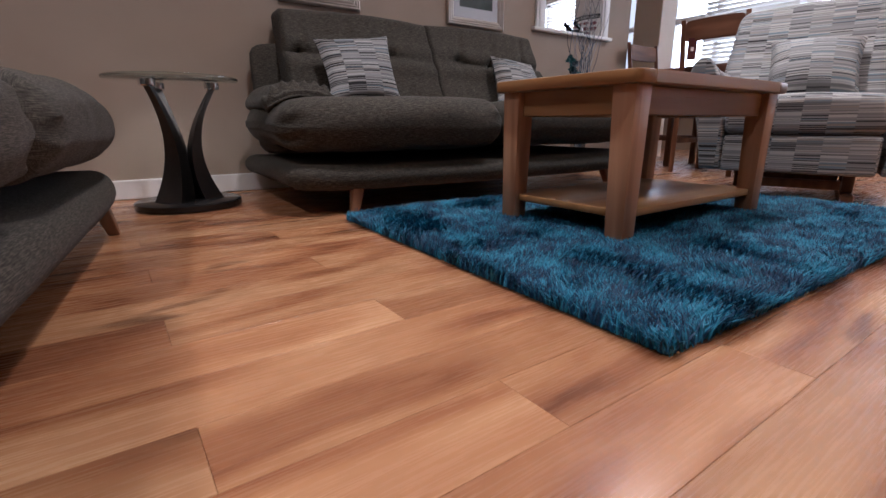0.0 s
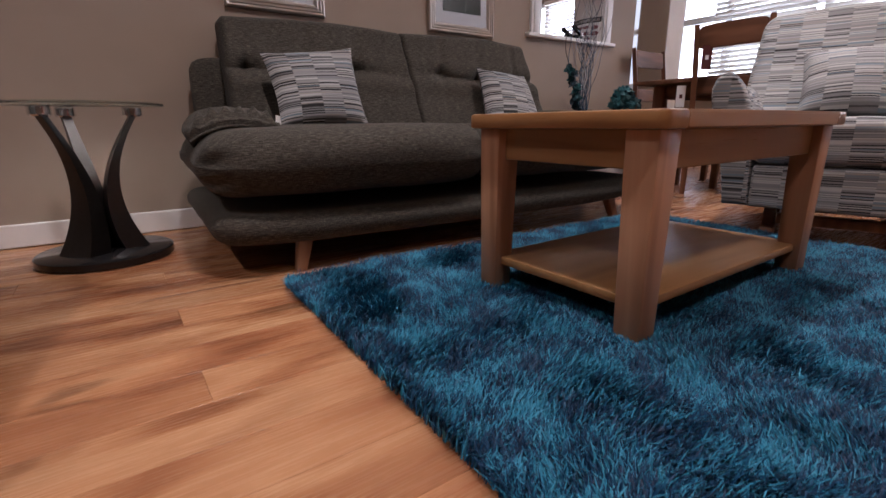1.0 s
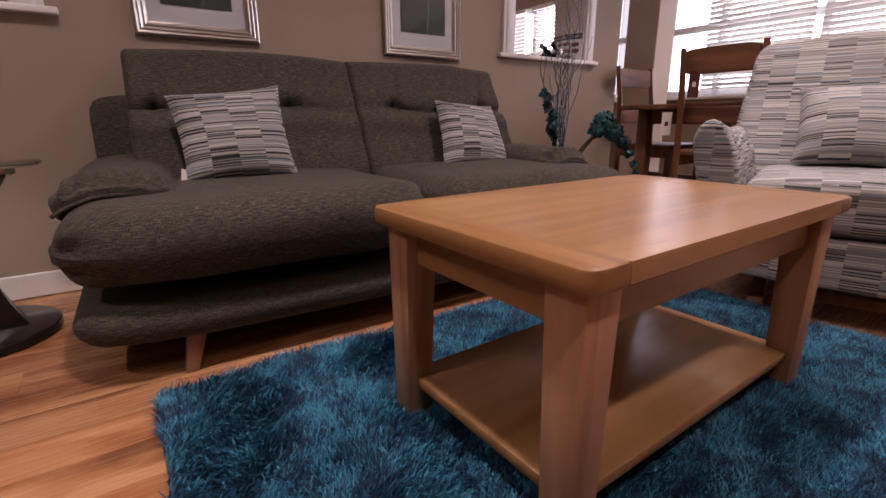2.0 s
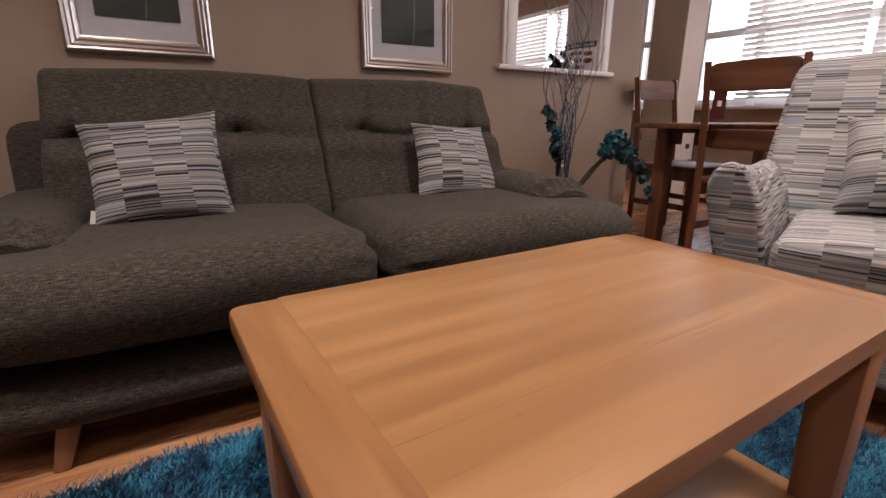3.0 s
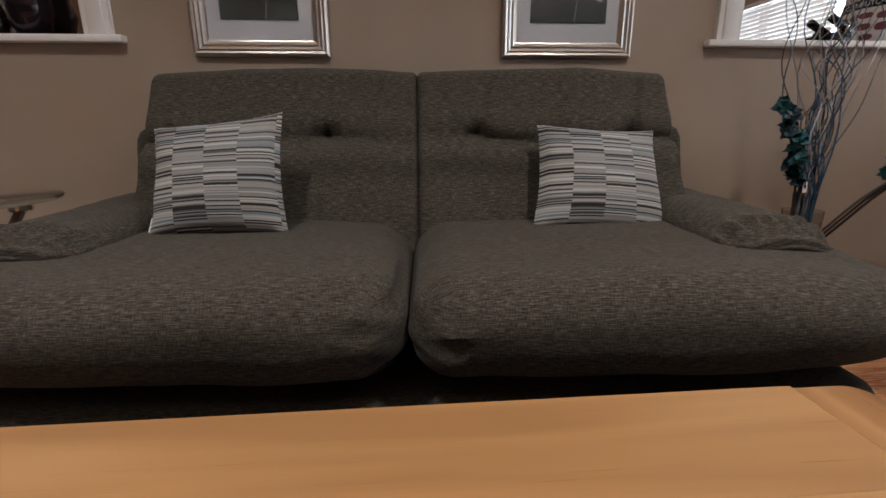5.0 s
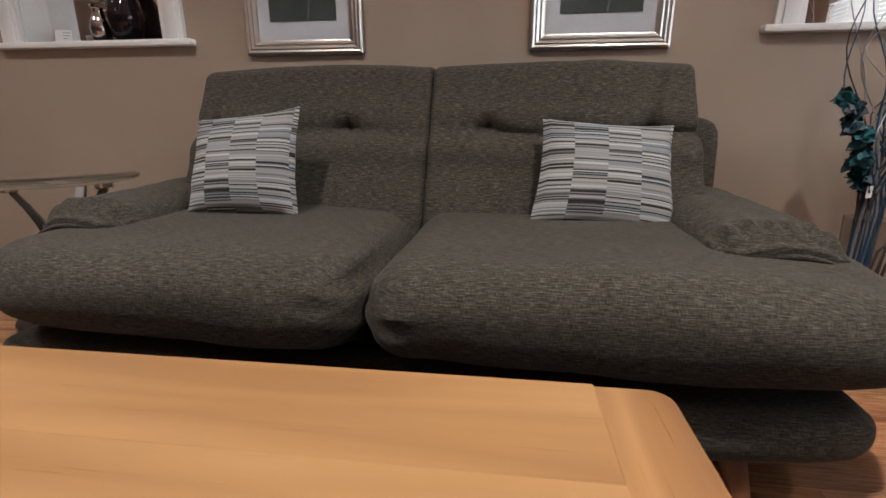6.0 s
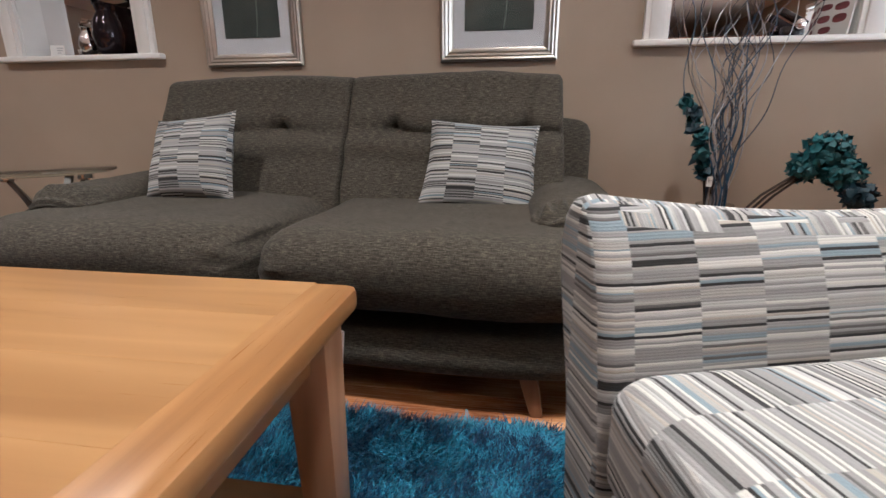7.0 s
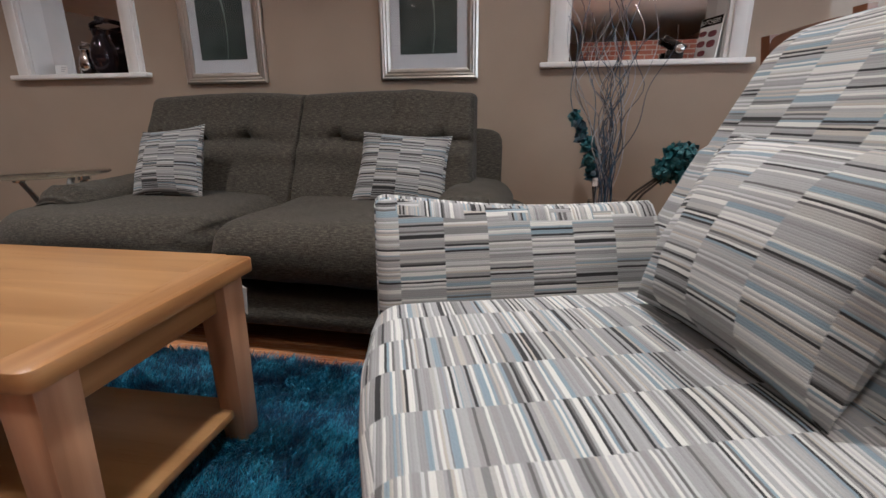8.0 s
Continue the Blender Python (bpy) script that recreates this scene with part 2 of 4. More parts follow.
def pad(sx, sy, sz, p=4.0, n=14, shape=None, main=None, ends=8.0):
    """A stuffed, rounded block of the given size about its origin; shape moves its points.
    With main (an axis), p rounds the section across that axis and ends rounds its two ends."""
    bm = bmesh.new()
    bmesh.ops.create_cube(bm, size=2.0)
    bmesh.ops.subdivide_edges(bm, edges=bm.edges[:], cuts=n, use_grid_fill=True)
    for v in bm.verts:
        # even out the spacing, then round
        c = Vector([math.sin(a * math.pi / 2) if abs(a) < 1 else a for a in v.co])
        if main is None:
            r = (abs(c.x) ** p + abs(c.y) ** p + abs(c.z) ** p) ** (1 / p)
        else:
            o = [abs(c[k]) for k in range(3) if k != main]
            r = ((o[0] ** p + o[1] ** p) ** (ends / p) + abs(c[main]) ** ends) ** (1 / ends)
        c = c / r
        v.co = Vector((c.x * sx / 2, c.y * sy / 2, c.z * sz / 2))
        if shape:
            v.co = Vector(shape(*v.co))
    return bm


def puff(sx, sy, sz, rx, ry, rz, n=20, shape=None):
    """A stuffed slab with its own rounding along each axis; shape moves its points."""
    bm = bmesh.new()
    bmesh.ops.create_cube(bm, size=2.0)
    bmesh.ops.subdivide_edges(bm, edges=bm.edges[:], cuts=n, use_grid_fill=True)
    half, rad = (sx / 2, sy / 2, sz / 2), (rx, ry, rz)
    for v in bm.verts:
        q, d = [0, 0, 0], [0, 0, 0]
        for k in range(3):
            a = v.co[k]
            p = half[k] * (math.sin(a * math.pi / 2) if abs(a) < 1 else a)
            inner = half[k] - rad[k]
            q[k] = max(-inner, min(inner, p))
            d[k] = (p - q[k]) / rad[k]
        ln = math.sqrt(sum(e * e for e in d))
        big = max(abs(e) for e in d)
        # keep the spacing of the flat sides, round where two or three sides meet
        c = [q[k] + rad[k] * (d[k] / ln if ln > 1 else d[k]) for k in range(3)] if big > 0 else q
        v.co = Vector(shape(*c) if shape else c)
    return bm


def tube(points, radii, sides=8, bm=None, cap=True):
    """A tapered tube along points."""
    own = bm or bmesh.new()
    rings = []
    pts = [Vector(p) for p in points]
    for k, p in enumerate(pts):
        d = (pts[min(k + 1, len(pts) - 1)] - pts[max(k - 1, 0)]).normalized()
        u = d.cross(Vector((0.31, 0.9, 0.3))).normalized()
        w = d.cross(u)
        r = radii[k] if isinstance(radii, (list, tuple)) else radii
        rings.append([own.verts.new(p + (u * math.cos(a) + w * math.sin(a)) * r) for a in (2 * math.pi * j / sides for j in range(sides))])
    for a, b in zip(rings, rings[1:]):
        for j in range(sides):
            own.faces.new((a[j], a[(j + 1) % sides], b[(j + 1) % sides], b[j]))
    if cap:
        own.faces.new(rings[0][::-1])
        own.faces.new(rings[-1])
    return own


def lathe(profile, sides=28, bm=None):
    """Turns (radius, z) round the upright axis."""
    own = bm or bmesh.new()
    rings = [[own.verts.new((r * math.cos(2 * math.pi * j / sides), r * math.sin(2 * math.pi * j / sides), z)) for j in range(sides)] for r, z in profile]
    for a, b in zip(rings, rings[1:]):
        for j in range(sides):
            own.faces.new((a[j], a[(j + 1) % sides], b[(j + 1) % sides], b[j]))
    own.faces.new(rings[0][::-1])
    own.faces.new(rings[-1])
    return own


def taper(bm, axis_z0, axis_z1, k0, cx=0.0, cy=0.0):
    """Narrows points towards axis_z0 to k0 of their width."""
    for v in bm.verts:
        t = min(1, max(0, (v.co.z - axis_z0) / (axis_z1 - axis_z0)))
        k = k0 + (1 - k0) * t
        v.co.x, v.co.y = cx + (v.co.x - cx) * k, cy + (v.co.y - cy) * k
    return bm


def structure(name, bm, material, smooth=False, m=None):
    return tagged(part(name, bm, material, None, smooth=smooth, m=m), kind="structure")


# ---- shell ----
X0, X1, Y0, Y1 = -4.5, 6.3, -7.0, 5.0
WIN_L, WIN_R = (0.13, 0.745), (3.0, 3.645)   # clear openings in the long wall
SILL_Z, HEAD_Z = 1.006, 1.80
DEEP = 0.125


def long_wall():
    bm = bmesh.new()
    xs = [X0, WIN_L[0], WIN_L[1], WIN_R[0], WIN_R[1], WALL_END]
    for k, (a, b) in enumerate(zip(xs, xs[1:])):
        spans = [(0, SILL_Z), (HEAD_Z, CEIL)] if k in (1, 3) else [(0, CEIL)]
        for z0, z1 in spans:
            box(a, b, WALL_Y, WALL_Y + 0.25, z0, z1, bm=bm)
    bmesh.ops.remove_doubles(bm, verts=bm.verts[:], dist=1e-5)
    return structure("wall_north", bm, PAINT)


long_wall()
structure("wall_west", box(X0 - 0.1, X0, Y0, WALL_Y + 0.25, 0, CEIL), PAINT)
structure("wall_back", box(X0 - 0.1, X1 + 0.1, Y1, Y1 + 0.1, 0, CEIL), PAINT)
structure("wall_link", box(X0 - 0.1, X0, WALL_Y + 0.25, Y1, 0, CEIL), PAINT)
structure("ceiling", box(X0 - 0.1, X1 + 0.1, Y0 - 0.1, Y1 + 0.1, CEIL, CEIL + 0.1), CEILING)
structure("wall_south", box(X0 - 0.1, X1 + 0.1, Y0 - 0.1, Y0, 0, CEIL), PAINT)
structure("pillar", box(4.70, 4.95, 3.0, 3.285, 0, CEIL, 0.004, 1), plain("cream_paint", (0.66, 0.58, 0.49), 0.7, 0, 0.04, 6))
structure("ground", box(-40, 60, -40, 40, -0.12, -0.05), plain("paving", (0.35, 0.34, 0.32), 0.8))

# window wall to the east
EW_Y0, EW_Y1, EW_Z0, EW_Z1 = -2.6, 4.6, 0.86, 2.2
bm = bmesh.new()
for a, b, c, d in ((Y0, EW_Y0, 0, CEIL), (EW_Y1, Y1, 0, CEIL), (EW_Y0, EW_Y1, 0, EW_Z0), (EW_Y0, EW_Y1, EW_Z1, CEIL)):
    box(X1, X1 + 0.2, a, b, c, d, bm=bm)
structure("wall_east", bm, PAINT)

# skirting
structure("baseboard", box(X0, WALL_END, WALL_Y - 0.016, WALL_Y - 0.0005, 0.002, 0.092, 0.005), WHITE)

# ---- floor ----
ROW, LEN = 0.125, 1.2
floor = structure("floor", box(X0 - 0.1, X1 + 0.1, Y0 - 0.1, Y1 + 0.1, -0.03, -0.010), plain("underlay", (0.05, 0.025, 0.012), 0.7))


# ---- sofas ----


def ripple(x, y, z, amp, f):
    return amp * (noise.noise(Vector((x * f, y * f, z * f + 3.1))) + 0.5 * noise.noise(Vector((x * f * 2.3, y * f * 2.3, z * f * 2.3))))


def make_sofa(m, label):
    """Two-seater, front towards -y, its back at y = 0, standing at z = 0."""
    sofa = thing("sofa", label, "sofa", m, "sofas")

    def base_shape(x, y, z):
        k = abs(x) / 0.97
        f = max(0.0, -y / 0.42)
        return (x, y + 0.05 * k ** 8 * f + ripple(x, y, z, 0.005, 4), z + 0.012 * k ** 3 + ripple(y, x, z, 0.003, 5))
    part("base", puff(1.985, 0.93, 0.098, 0.075, 0.055, 0.047, 26, base_shape), TWEED, sofa, m=pose(0.005, -0.482, 0.132))

    for s, wide in ((-1, 1.005), (1, 1.085)):
        def seat_shape(x, y, z, s=s, wide=wide):
            out = min(1, max(0, x * s / wide + 0.5))   # 0 at the middle seam, 1 at the outer end
            front = max(0.0, -y / 0.38)
            crown = 0.018 * (1 - (2 * out - 1) ** 4)
            zz = z + crown * (1 if z > 0 else 0.2) - 0.035 * out ** 4 * (0.3 + 0.7 * front) + (0.035 * out ** 5 if z < 0 else 0)
            yy = y + 0.11 * out ** 7 * front + 0.02 * (1 - out) ** 6 * front
            near = math.exp(-((out - 0.045) / 0.045) ** 2) * front * (0.6 + 0.4 * math.sin(z * 31 + s))
            pl = (0.036 if s < 0 else 0.012) * near * math.sin(z * 105 + 1.5 * s + 8 * out) * (1.2 if z < 0.02 else 0.5)
            far = math.exp(-((out - 0.97) / 0.05) ** 2) * front
            pf = 0.014 * far * math.sin(z * 80 + s)
            return (x - s * pl, yy + pl + pf + ripple(x, y, z + s, 0.007, 5), zz + ripple(x + s, y, z, 0.006, 4))
        part("seat_cushion", puff(wide, 0.79, 0.205, 0.10, 0.115, 0.101, 40, seat_shape), TWEED, sofa, m=pose(s * wide / 2, -0.575, 0.332))

        buttons = (0.27, 0.50, 0.73) if s < 0 else (0.18, 0.41, 0.66)

        def back_shape(x, y, z, s=s):
            h = (z + 0.27) / 0.54                  # 0 bottom, 1 top
            out = x * s + 0.40                    # metres from the middle seam
            xx = x + s * 0.02 * (1 - h) * min(1, out / 0.6) ** 2 - (0.026 * min(1, max(0, out - 0.45) / 0.35) * (0.6 + 0.4 * h) if s > 0 else 0)
            yy = y
            if y < 0:
                dz = z - 0.062 - 0.008 * math.sin(out * 9.0 + s)
                edge = min(1, max(0, out - 0.02) * 8)
                crease = 0.020 * math.exp(-(dz / 0.016) ** 2) * edge * (0.8 + 0.4 * noise.noise(Vector((x * 6, s, 0.3))))
                for b in buttons:
                    crease += 0.022 * math.exp(-((out - b) / 0.050) ** 2 - (dz / 0.034) ** 2)
                    slant = out - b - 0.16 * dz * s
                    if dz > 0:
                        crease += 0.030 * math.exp(-(slant / 0.019) ** 2) * math.exp(-dz / 0.10)
                    else:
                        crease += 0.007 * math.exp(-(slant / 0.012) ** 2) * math.exp(dz / 0.20)
                yy += crease * min(1, -y / 0.05)
                yy -= 0.020 * math.exp(-((dz + 0.050) / 0.040) ** 2) + 0.010 * math.exp(-((dz - 0.06) / 0.04) ** 2)
                yy -= 0.022 * math.exp(-((h - 0.25) / 0.22) ** 2)
            zz = z + 0.012 * math.sin(min(1, max(0, out / 0.82)) * 3.14) * (h > 0.8) - 0.02 * max(0, out - 0.5) * (h > 0.6)
            return (xx, yy + 0.23 * (h - 0.4) + ripple(x, y, z + 5 * s, 0.006, 5), zz + ripple(x, y + s, z, 0.005, 4))
        part("back_cushion", puff(0.81, 0.17, 0.535, 0.020, 0.048, 0.028, 70, back_shape), TWEED, sofa, m=pose(s * 0.402 + 0.016, -0.232, 0.608))

        def arm_shape(x, y, z, s=s):
            f = (0.27 - y) / 0.54                  # 0 back, 1 front
            o = x * s / 0.15
            droop = -0.036 * o * o * (1.0 if o > 0 else 0.5) - 0.020 * f * f
            gather = math.exp(-((f - 0.93) / 0.06) ** 2)
            tuck = 0.012 * math.sin(x * 150 + 5 * f) * gather
            groove = 0.014 * math.exp(-((f - 1.0) / 0.018) ** 2)
            hollow = 0.022 * max(0.0, 1 - o * o) * (1 if z < 0 else 0) * max(0.0, f - 0.5) * 2
            return (x + s * 0.03 * f, y + 0.015 * o + tuck * 0.4, z + droop + tuck - groove * (1 if z > 0 else -1) + hollow + ripple(x, y, z + s, 0.005, 6))
        part("arm", puff(0.29, 0.58, 0.105, 0.085, 0.06, 0.052, 44, arm_shape), TWEED, sofa, m=pose(s * 0.832, -0.43, 0.464))
        welt = [(s * (0.862 + 0.135 * o), -0.722 + 0.012 * abs(o), 0.446 - 0.046 * o * o * (1.0 if o > 0 else 0.6)) for o in [k / 8 - 1 for k in range(17)]]
        part("arm_welt", tube(welt, 0.0055, 8), TWEED, sofa, "curved seam welt on the arm end")
        part("arm_support", pad(0.17, 0.46, 0.24, 5, 10), TWEED, sofa, m=pose(s * 0.85, -0.33, 0.33))

    part("back_frame", pad(1.83, 0.10, 0.54, 14.0, 14, lambda x, y, z: (x, y + 0.12 * z, z), 1, 5.0), TWEED, sofa, m=pose(0, -0.100, 0.455))
    for sx in (-1, 1):
        for y, ky in ((-0.885, -1), (-0.14, 1)):
            lg = taper(box(-0.026, 0.026, -0.026, 0.026, 0, 0.135, 0.006), 0, 0.135, 0.6)
            for v in lg.verts:
                t = 1 - v.co.z / 0.135
                v.co.x += sx * 0.035 * t
                v.co.y += ky * 0.03 * t
            part("leg", lg, BEECH, sofa, "tapered wooden leg", m=pose(sx * 0.72, y, 0.0))
    return sofa


SOFA_X, SOFA_Y = 1.815, 2.815
make_sofa(pose(SOFA_X, SOFA_Y, 0, 0, 0, -2.5), "dark olive-grey tweed two-seat sofa against the wall")
make_sofa(pose(-0.760, 1.42, 0, 0, 0, 82.6), "second dark olive-grey tweed sofa beside the glass table")


def scatter_cushion(label, tl, tr, bl, br, thick=0.12, cover=None, group="cushions on the sofa"):
    tl, tr, bl, br = (Vector(p) for p in (tl, tr, bl, br))
    c = (tl + tr + bl + br) / 4
    ux = ((tr + br) - (tl + bl)) / 4
    uz = ((tl + tr) - (bl + br)) / 4
    ny = uz.cross(ux).normalized()      # towards the back
    bm = bmesh.new()
    n = 20
    uvl = bm.loops.layers.uv.verify()
    rows = {}
    for side in (-1, 1):
        for i in range(n + 1):
            for j in range(n + 1):
                if side == 1 and (i in (0, n) or j in (0, n)):
                    rows[side, i, j] = rows[-1, i, j]
                    continue
                u, w = 2 * i / n - 1, 2 * j / n - 1
                pu = u * (1 - 0.075 * (1 - w * w))
                pw = w * (1 - 0.075 * (1 - u * u))
                t = thick / 2 * ((1 - u ** 2) * (1 - w ** 2)) ** 0.42
                q = (tl * (1 - (u + 1) / 2) + tr * (u + 1) / 2) * ((w + 1) / 2) + (bl * (1 - (u + 1) / 2) + br * (u + 1) / 2) * (1 - (w + 1) / 2)
                q = q + ux * (pu - u) + uz * (pw - w) + ny * (side * t) + ny * ripple(u, w, side, 0.004, 2.0)
                rows[side, i, j] = bm.verts.new(q - c)
    for side in (-1, 1):
        for i in range(n):
            for j in range(n):
                q = [rows[side, i, j], rows[side, i + 1, j], rows[side, i + 1, j + 1], rows[side, i, j + 1]]
                ij = [(i, j), (i + 1, j), (i + 1, j + 1), (i, j + 1)]
                if side == 1:
                    q.reverse(), ij.reverse()
                f = bm.faces.new(q)
                for lp, (a, b) in zip(f.loops, ij):
                    lp[uvl].uv = (a / n * 0.36 + 0.01, b / n * 0.34)
    cu = part("cushion", bm, cover or CUSHION, None, uv=False, m=Matrix.Translation(c))
    return tagged(cu, label, "cushion", group)


scatter_cushion("striped grey and white cushion leaning on the sofa back", (1.105, 2.47, 0.715), (1.46, 2.425, 0.75), (1.12, 2.325, 0.435), (1.475, 2.32, 0.44))
scatter_cushion("striped grey and white cushion at the sofa's far arm", (2.16, 2.47, 0.72), (2.53, 2.51, 0.695), (2.125, 2.345, 0.43), (2.525, 2.35, 0.40))

# ---- rug ----
RUG = (0.915, 2.61, 0.548, 1.80)


def rug():
    cx, cy = (RUG[0] + RUG[1]) / 2, (RUG[2] + RUG[3]) / 2
    ob = thing("rug", "shaggy teal long-pile rug on the laminate floor", "rug", pose(cx, cy, 0, 0, 0, -1.6) @ pose(-cx, -cy, 0))
    part("backing", box(RUG[0] + 0.01, RUG[1] - 0.01, RUG[2] + 0.01, RUG[3] - 0.01, 0.001, 0.008, 0.002, 1), plain("rug_backing", (0.012, 0.06, 0.08), 0.9), ob)
    rng = np.random.default_rng(5)
    count = 210000
    x = rng.uniform(RUG[0], RUG[1], count)
    y = rng.uniform(RUG[2], RUG[3], count)
    # the pile lies in patches that share a direction
    def field(seed, s):
        r = np.random.default_rng(seed)
        out = np.zeros(count)
        for _ in range(9):
            a, ph, f = r.uniform(0, 2 * np.pi), r.uniform(0, 6.3), r.uniform(0.5, 1.6) * s
            out += np.sin((x * np.cos(a) + y * np.sin(a)) * f + ph)
        return out / 3
    ang = 1.2 * field(1, 18.0) + rng.normal(0, 0.9, count)
    lean = np.clip(0.019 + 0.003 * field(2, 34.0) + rng.normal(0, 0.006, count), 0.004, 0.04)
    h = np.clip(0.027 + 0.0016 * field(3, 30.0) + rng.normal(0, 0.004, count), 0.014, 0.042)
    dx, dy = np.cos(ang), np.sin(ang)
    w = rng.uniform(0.0008, 0.0016, count)
    px, py = -dy * w, dx * w
    tw = rng.normal(0, 0.004, (2, count))
    base = np.stack([x, y, np.full(count, 0.006)], 1)
    midp = np.stack([x + dx * lean * 0.35 + tw[0] * 0.4, y + dy * lean * 0.35 + tw[1] * 0.4, 0.006 + h * 0.62], 1)
    tip = np.stack([x + dx * lean + tw[0], y + dy * lean + tw[1], 0.006 + h], 1)
    side = np.stack([px, py, np.zeros(count)], 1)
    verts = np.stack([base - side, base + side, midp + side, midp - side, tip + side * 0.45, tip - side * 0.45], 1).reshape(-1, 3)
    k = np.arange(count)[:, None] * 6
    quads = np.concatenate([k + np.array([0, 1, 2, 3]), k + np.array([3, 2, 4, 5])], 1).reshape(-1, 4)
    me = bpy.data.meshes.new("shag")
    me.from_pydata(verts.tolist(), [], quads.tolist())
    me.shade_smooth()
    m = Nodes("shag", 0.5)
    geo = m.t.nodes.new("ShaderNodeNewGeometry")
    patch = m.noise(m.coords((1, 1, 0.2)), 11.0, 5, 0.66)
    mixv = m.mix(0.24, patch.outputs[0], geo.outputs["Random Per Island"])
    m.base(m.ramp(mixv, [(0.38, (0.003, 0.019, 0.050)), (0.485, (0.004, 0.047, 0.110)), (0.60, (0.038, 0.250, 0.375))]))
    m.put("Sheen Weight", 0.03)
    m.put("Specular IOR Level", 0.25)
    me.materials.append(m.m)
    pile = new("shag", me)
    pile.parent = ob
    tagged(pile, "long teal strands", kind="stuff")


rug()

# ---- coffee table ----


def coffee_table():
    """Oak table with a lower shelf, its legs on the rug."""
    z0 = 0.02
    L, W, H = 0.886, 0.526, 0.449
    t = thing("coffee_table", "oak coffee table with lower shelf on the teal rug", "table", pose(1.779, 1.221, z0, 0, 0, 0.2))
    ha, hw = L / 2, W / 2
    th, end = 0.034, 0.072
    boards = 4
    bw = W / boards
    tab = part("tabletop", box(-ha + end - 0.001, ha - end + 0.001, -hw + 0.0, hw, H - th, H - 0.002, 0.004, 1), OAK, t)
    for k in range(boards):
        part("board", box(-ha + end, ha - end, -hw + k * bw, -hw + (k + 1) * bw, H - 0.006, H, 0.0003, 1), OAK, tab)
    for s in (-1, 1):
        a, b = (-ha, -ha + end) if s < 0 else (ha - end, ha)
        bm = box(a, b, -hw, hw, H - th, H, 0)
        edges = [e for e in bm.edges if all(abs(v.co.x) > ha - 1e-4 for v in e.verts)]
        up = [e for e in edges if abs(e.verts[0].co.z - e.verts[1].co.z) > 0.01]
        bmesh.ops.bevel(bm, geom=up, offset=0.022, segments=4, profile=0.5, affect="EDGES")
        rim = [e for e in bm.edges if e.calc_face_angle(0) > 1.2 and not all(abs(abs(v.co.x) - (ha - end)) < 1e-4 for v in e.verts)]
        bmesh.ops.bevel(bm, geom=rim, offset=0.006, segments=2, profile=0.5, affect="EDGES")
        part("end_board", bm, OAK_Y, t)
    lx, ly, lw = ha - 0.060, hw - 0.056, 0.035
    for sx in (-1, 1):
        for sy in (-1, 1):
            lg = box(-lw, lw, -lw, lw, 0, H - th, 0.004)
            for v in lg.verts:
                if v.co.z < 0.10:
                    q = 1 - v.co.z / 0.10
                    v.co.x -= 0.010 * q * (1 if v.co.x * sx < 0 else 0.4) * (1 if v.co.x > 0 else -1)
                    v.co.y -= 0.010 * q * (1 if v.co.y * sy < 0 else 0.4) * (1 if v.co.y > 0 else -1)
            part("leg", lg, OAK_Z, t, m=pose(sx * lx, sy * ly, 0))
    for s in (-1, 1):
        part("apron", box(-lx + lw - 0.002, lx - lw + 0.002, s * ly - 0.011, s * ly + 0.011, H - th - 0.075, H - th - 0.0005, 0.002, 1), OAK, t)
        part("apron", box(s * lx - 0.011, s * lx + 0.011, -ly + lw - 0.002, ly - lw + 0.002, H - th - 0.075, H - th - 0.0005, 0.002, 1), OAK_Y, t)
    part("shelf", box(-lx - 0.010, lx + 0.010, -ly - 0.016, ly + 0.016, 0.066, 0.088, 0.004), OAK, t)
    part("swing_tag", box(-0.001, 0.001, -0.022, 0.022, -0.07, 0.0), WHITE, t, "white paper tag hung from the table", m=pose(lx + lw * 0.3, ly + lw + 0.03, H - th - 0.045, 8, 0, 60))


coffee_table()

# ---- striped armchair ----


CHAIR = pose(2.965, 1.088, 0, 0, 0, -73)
MID = -0.058   # the chair's middle line


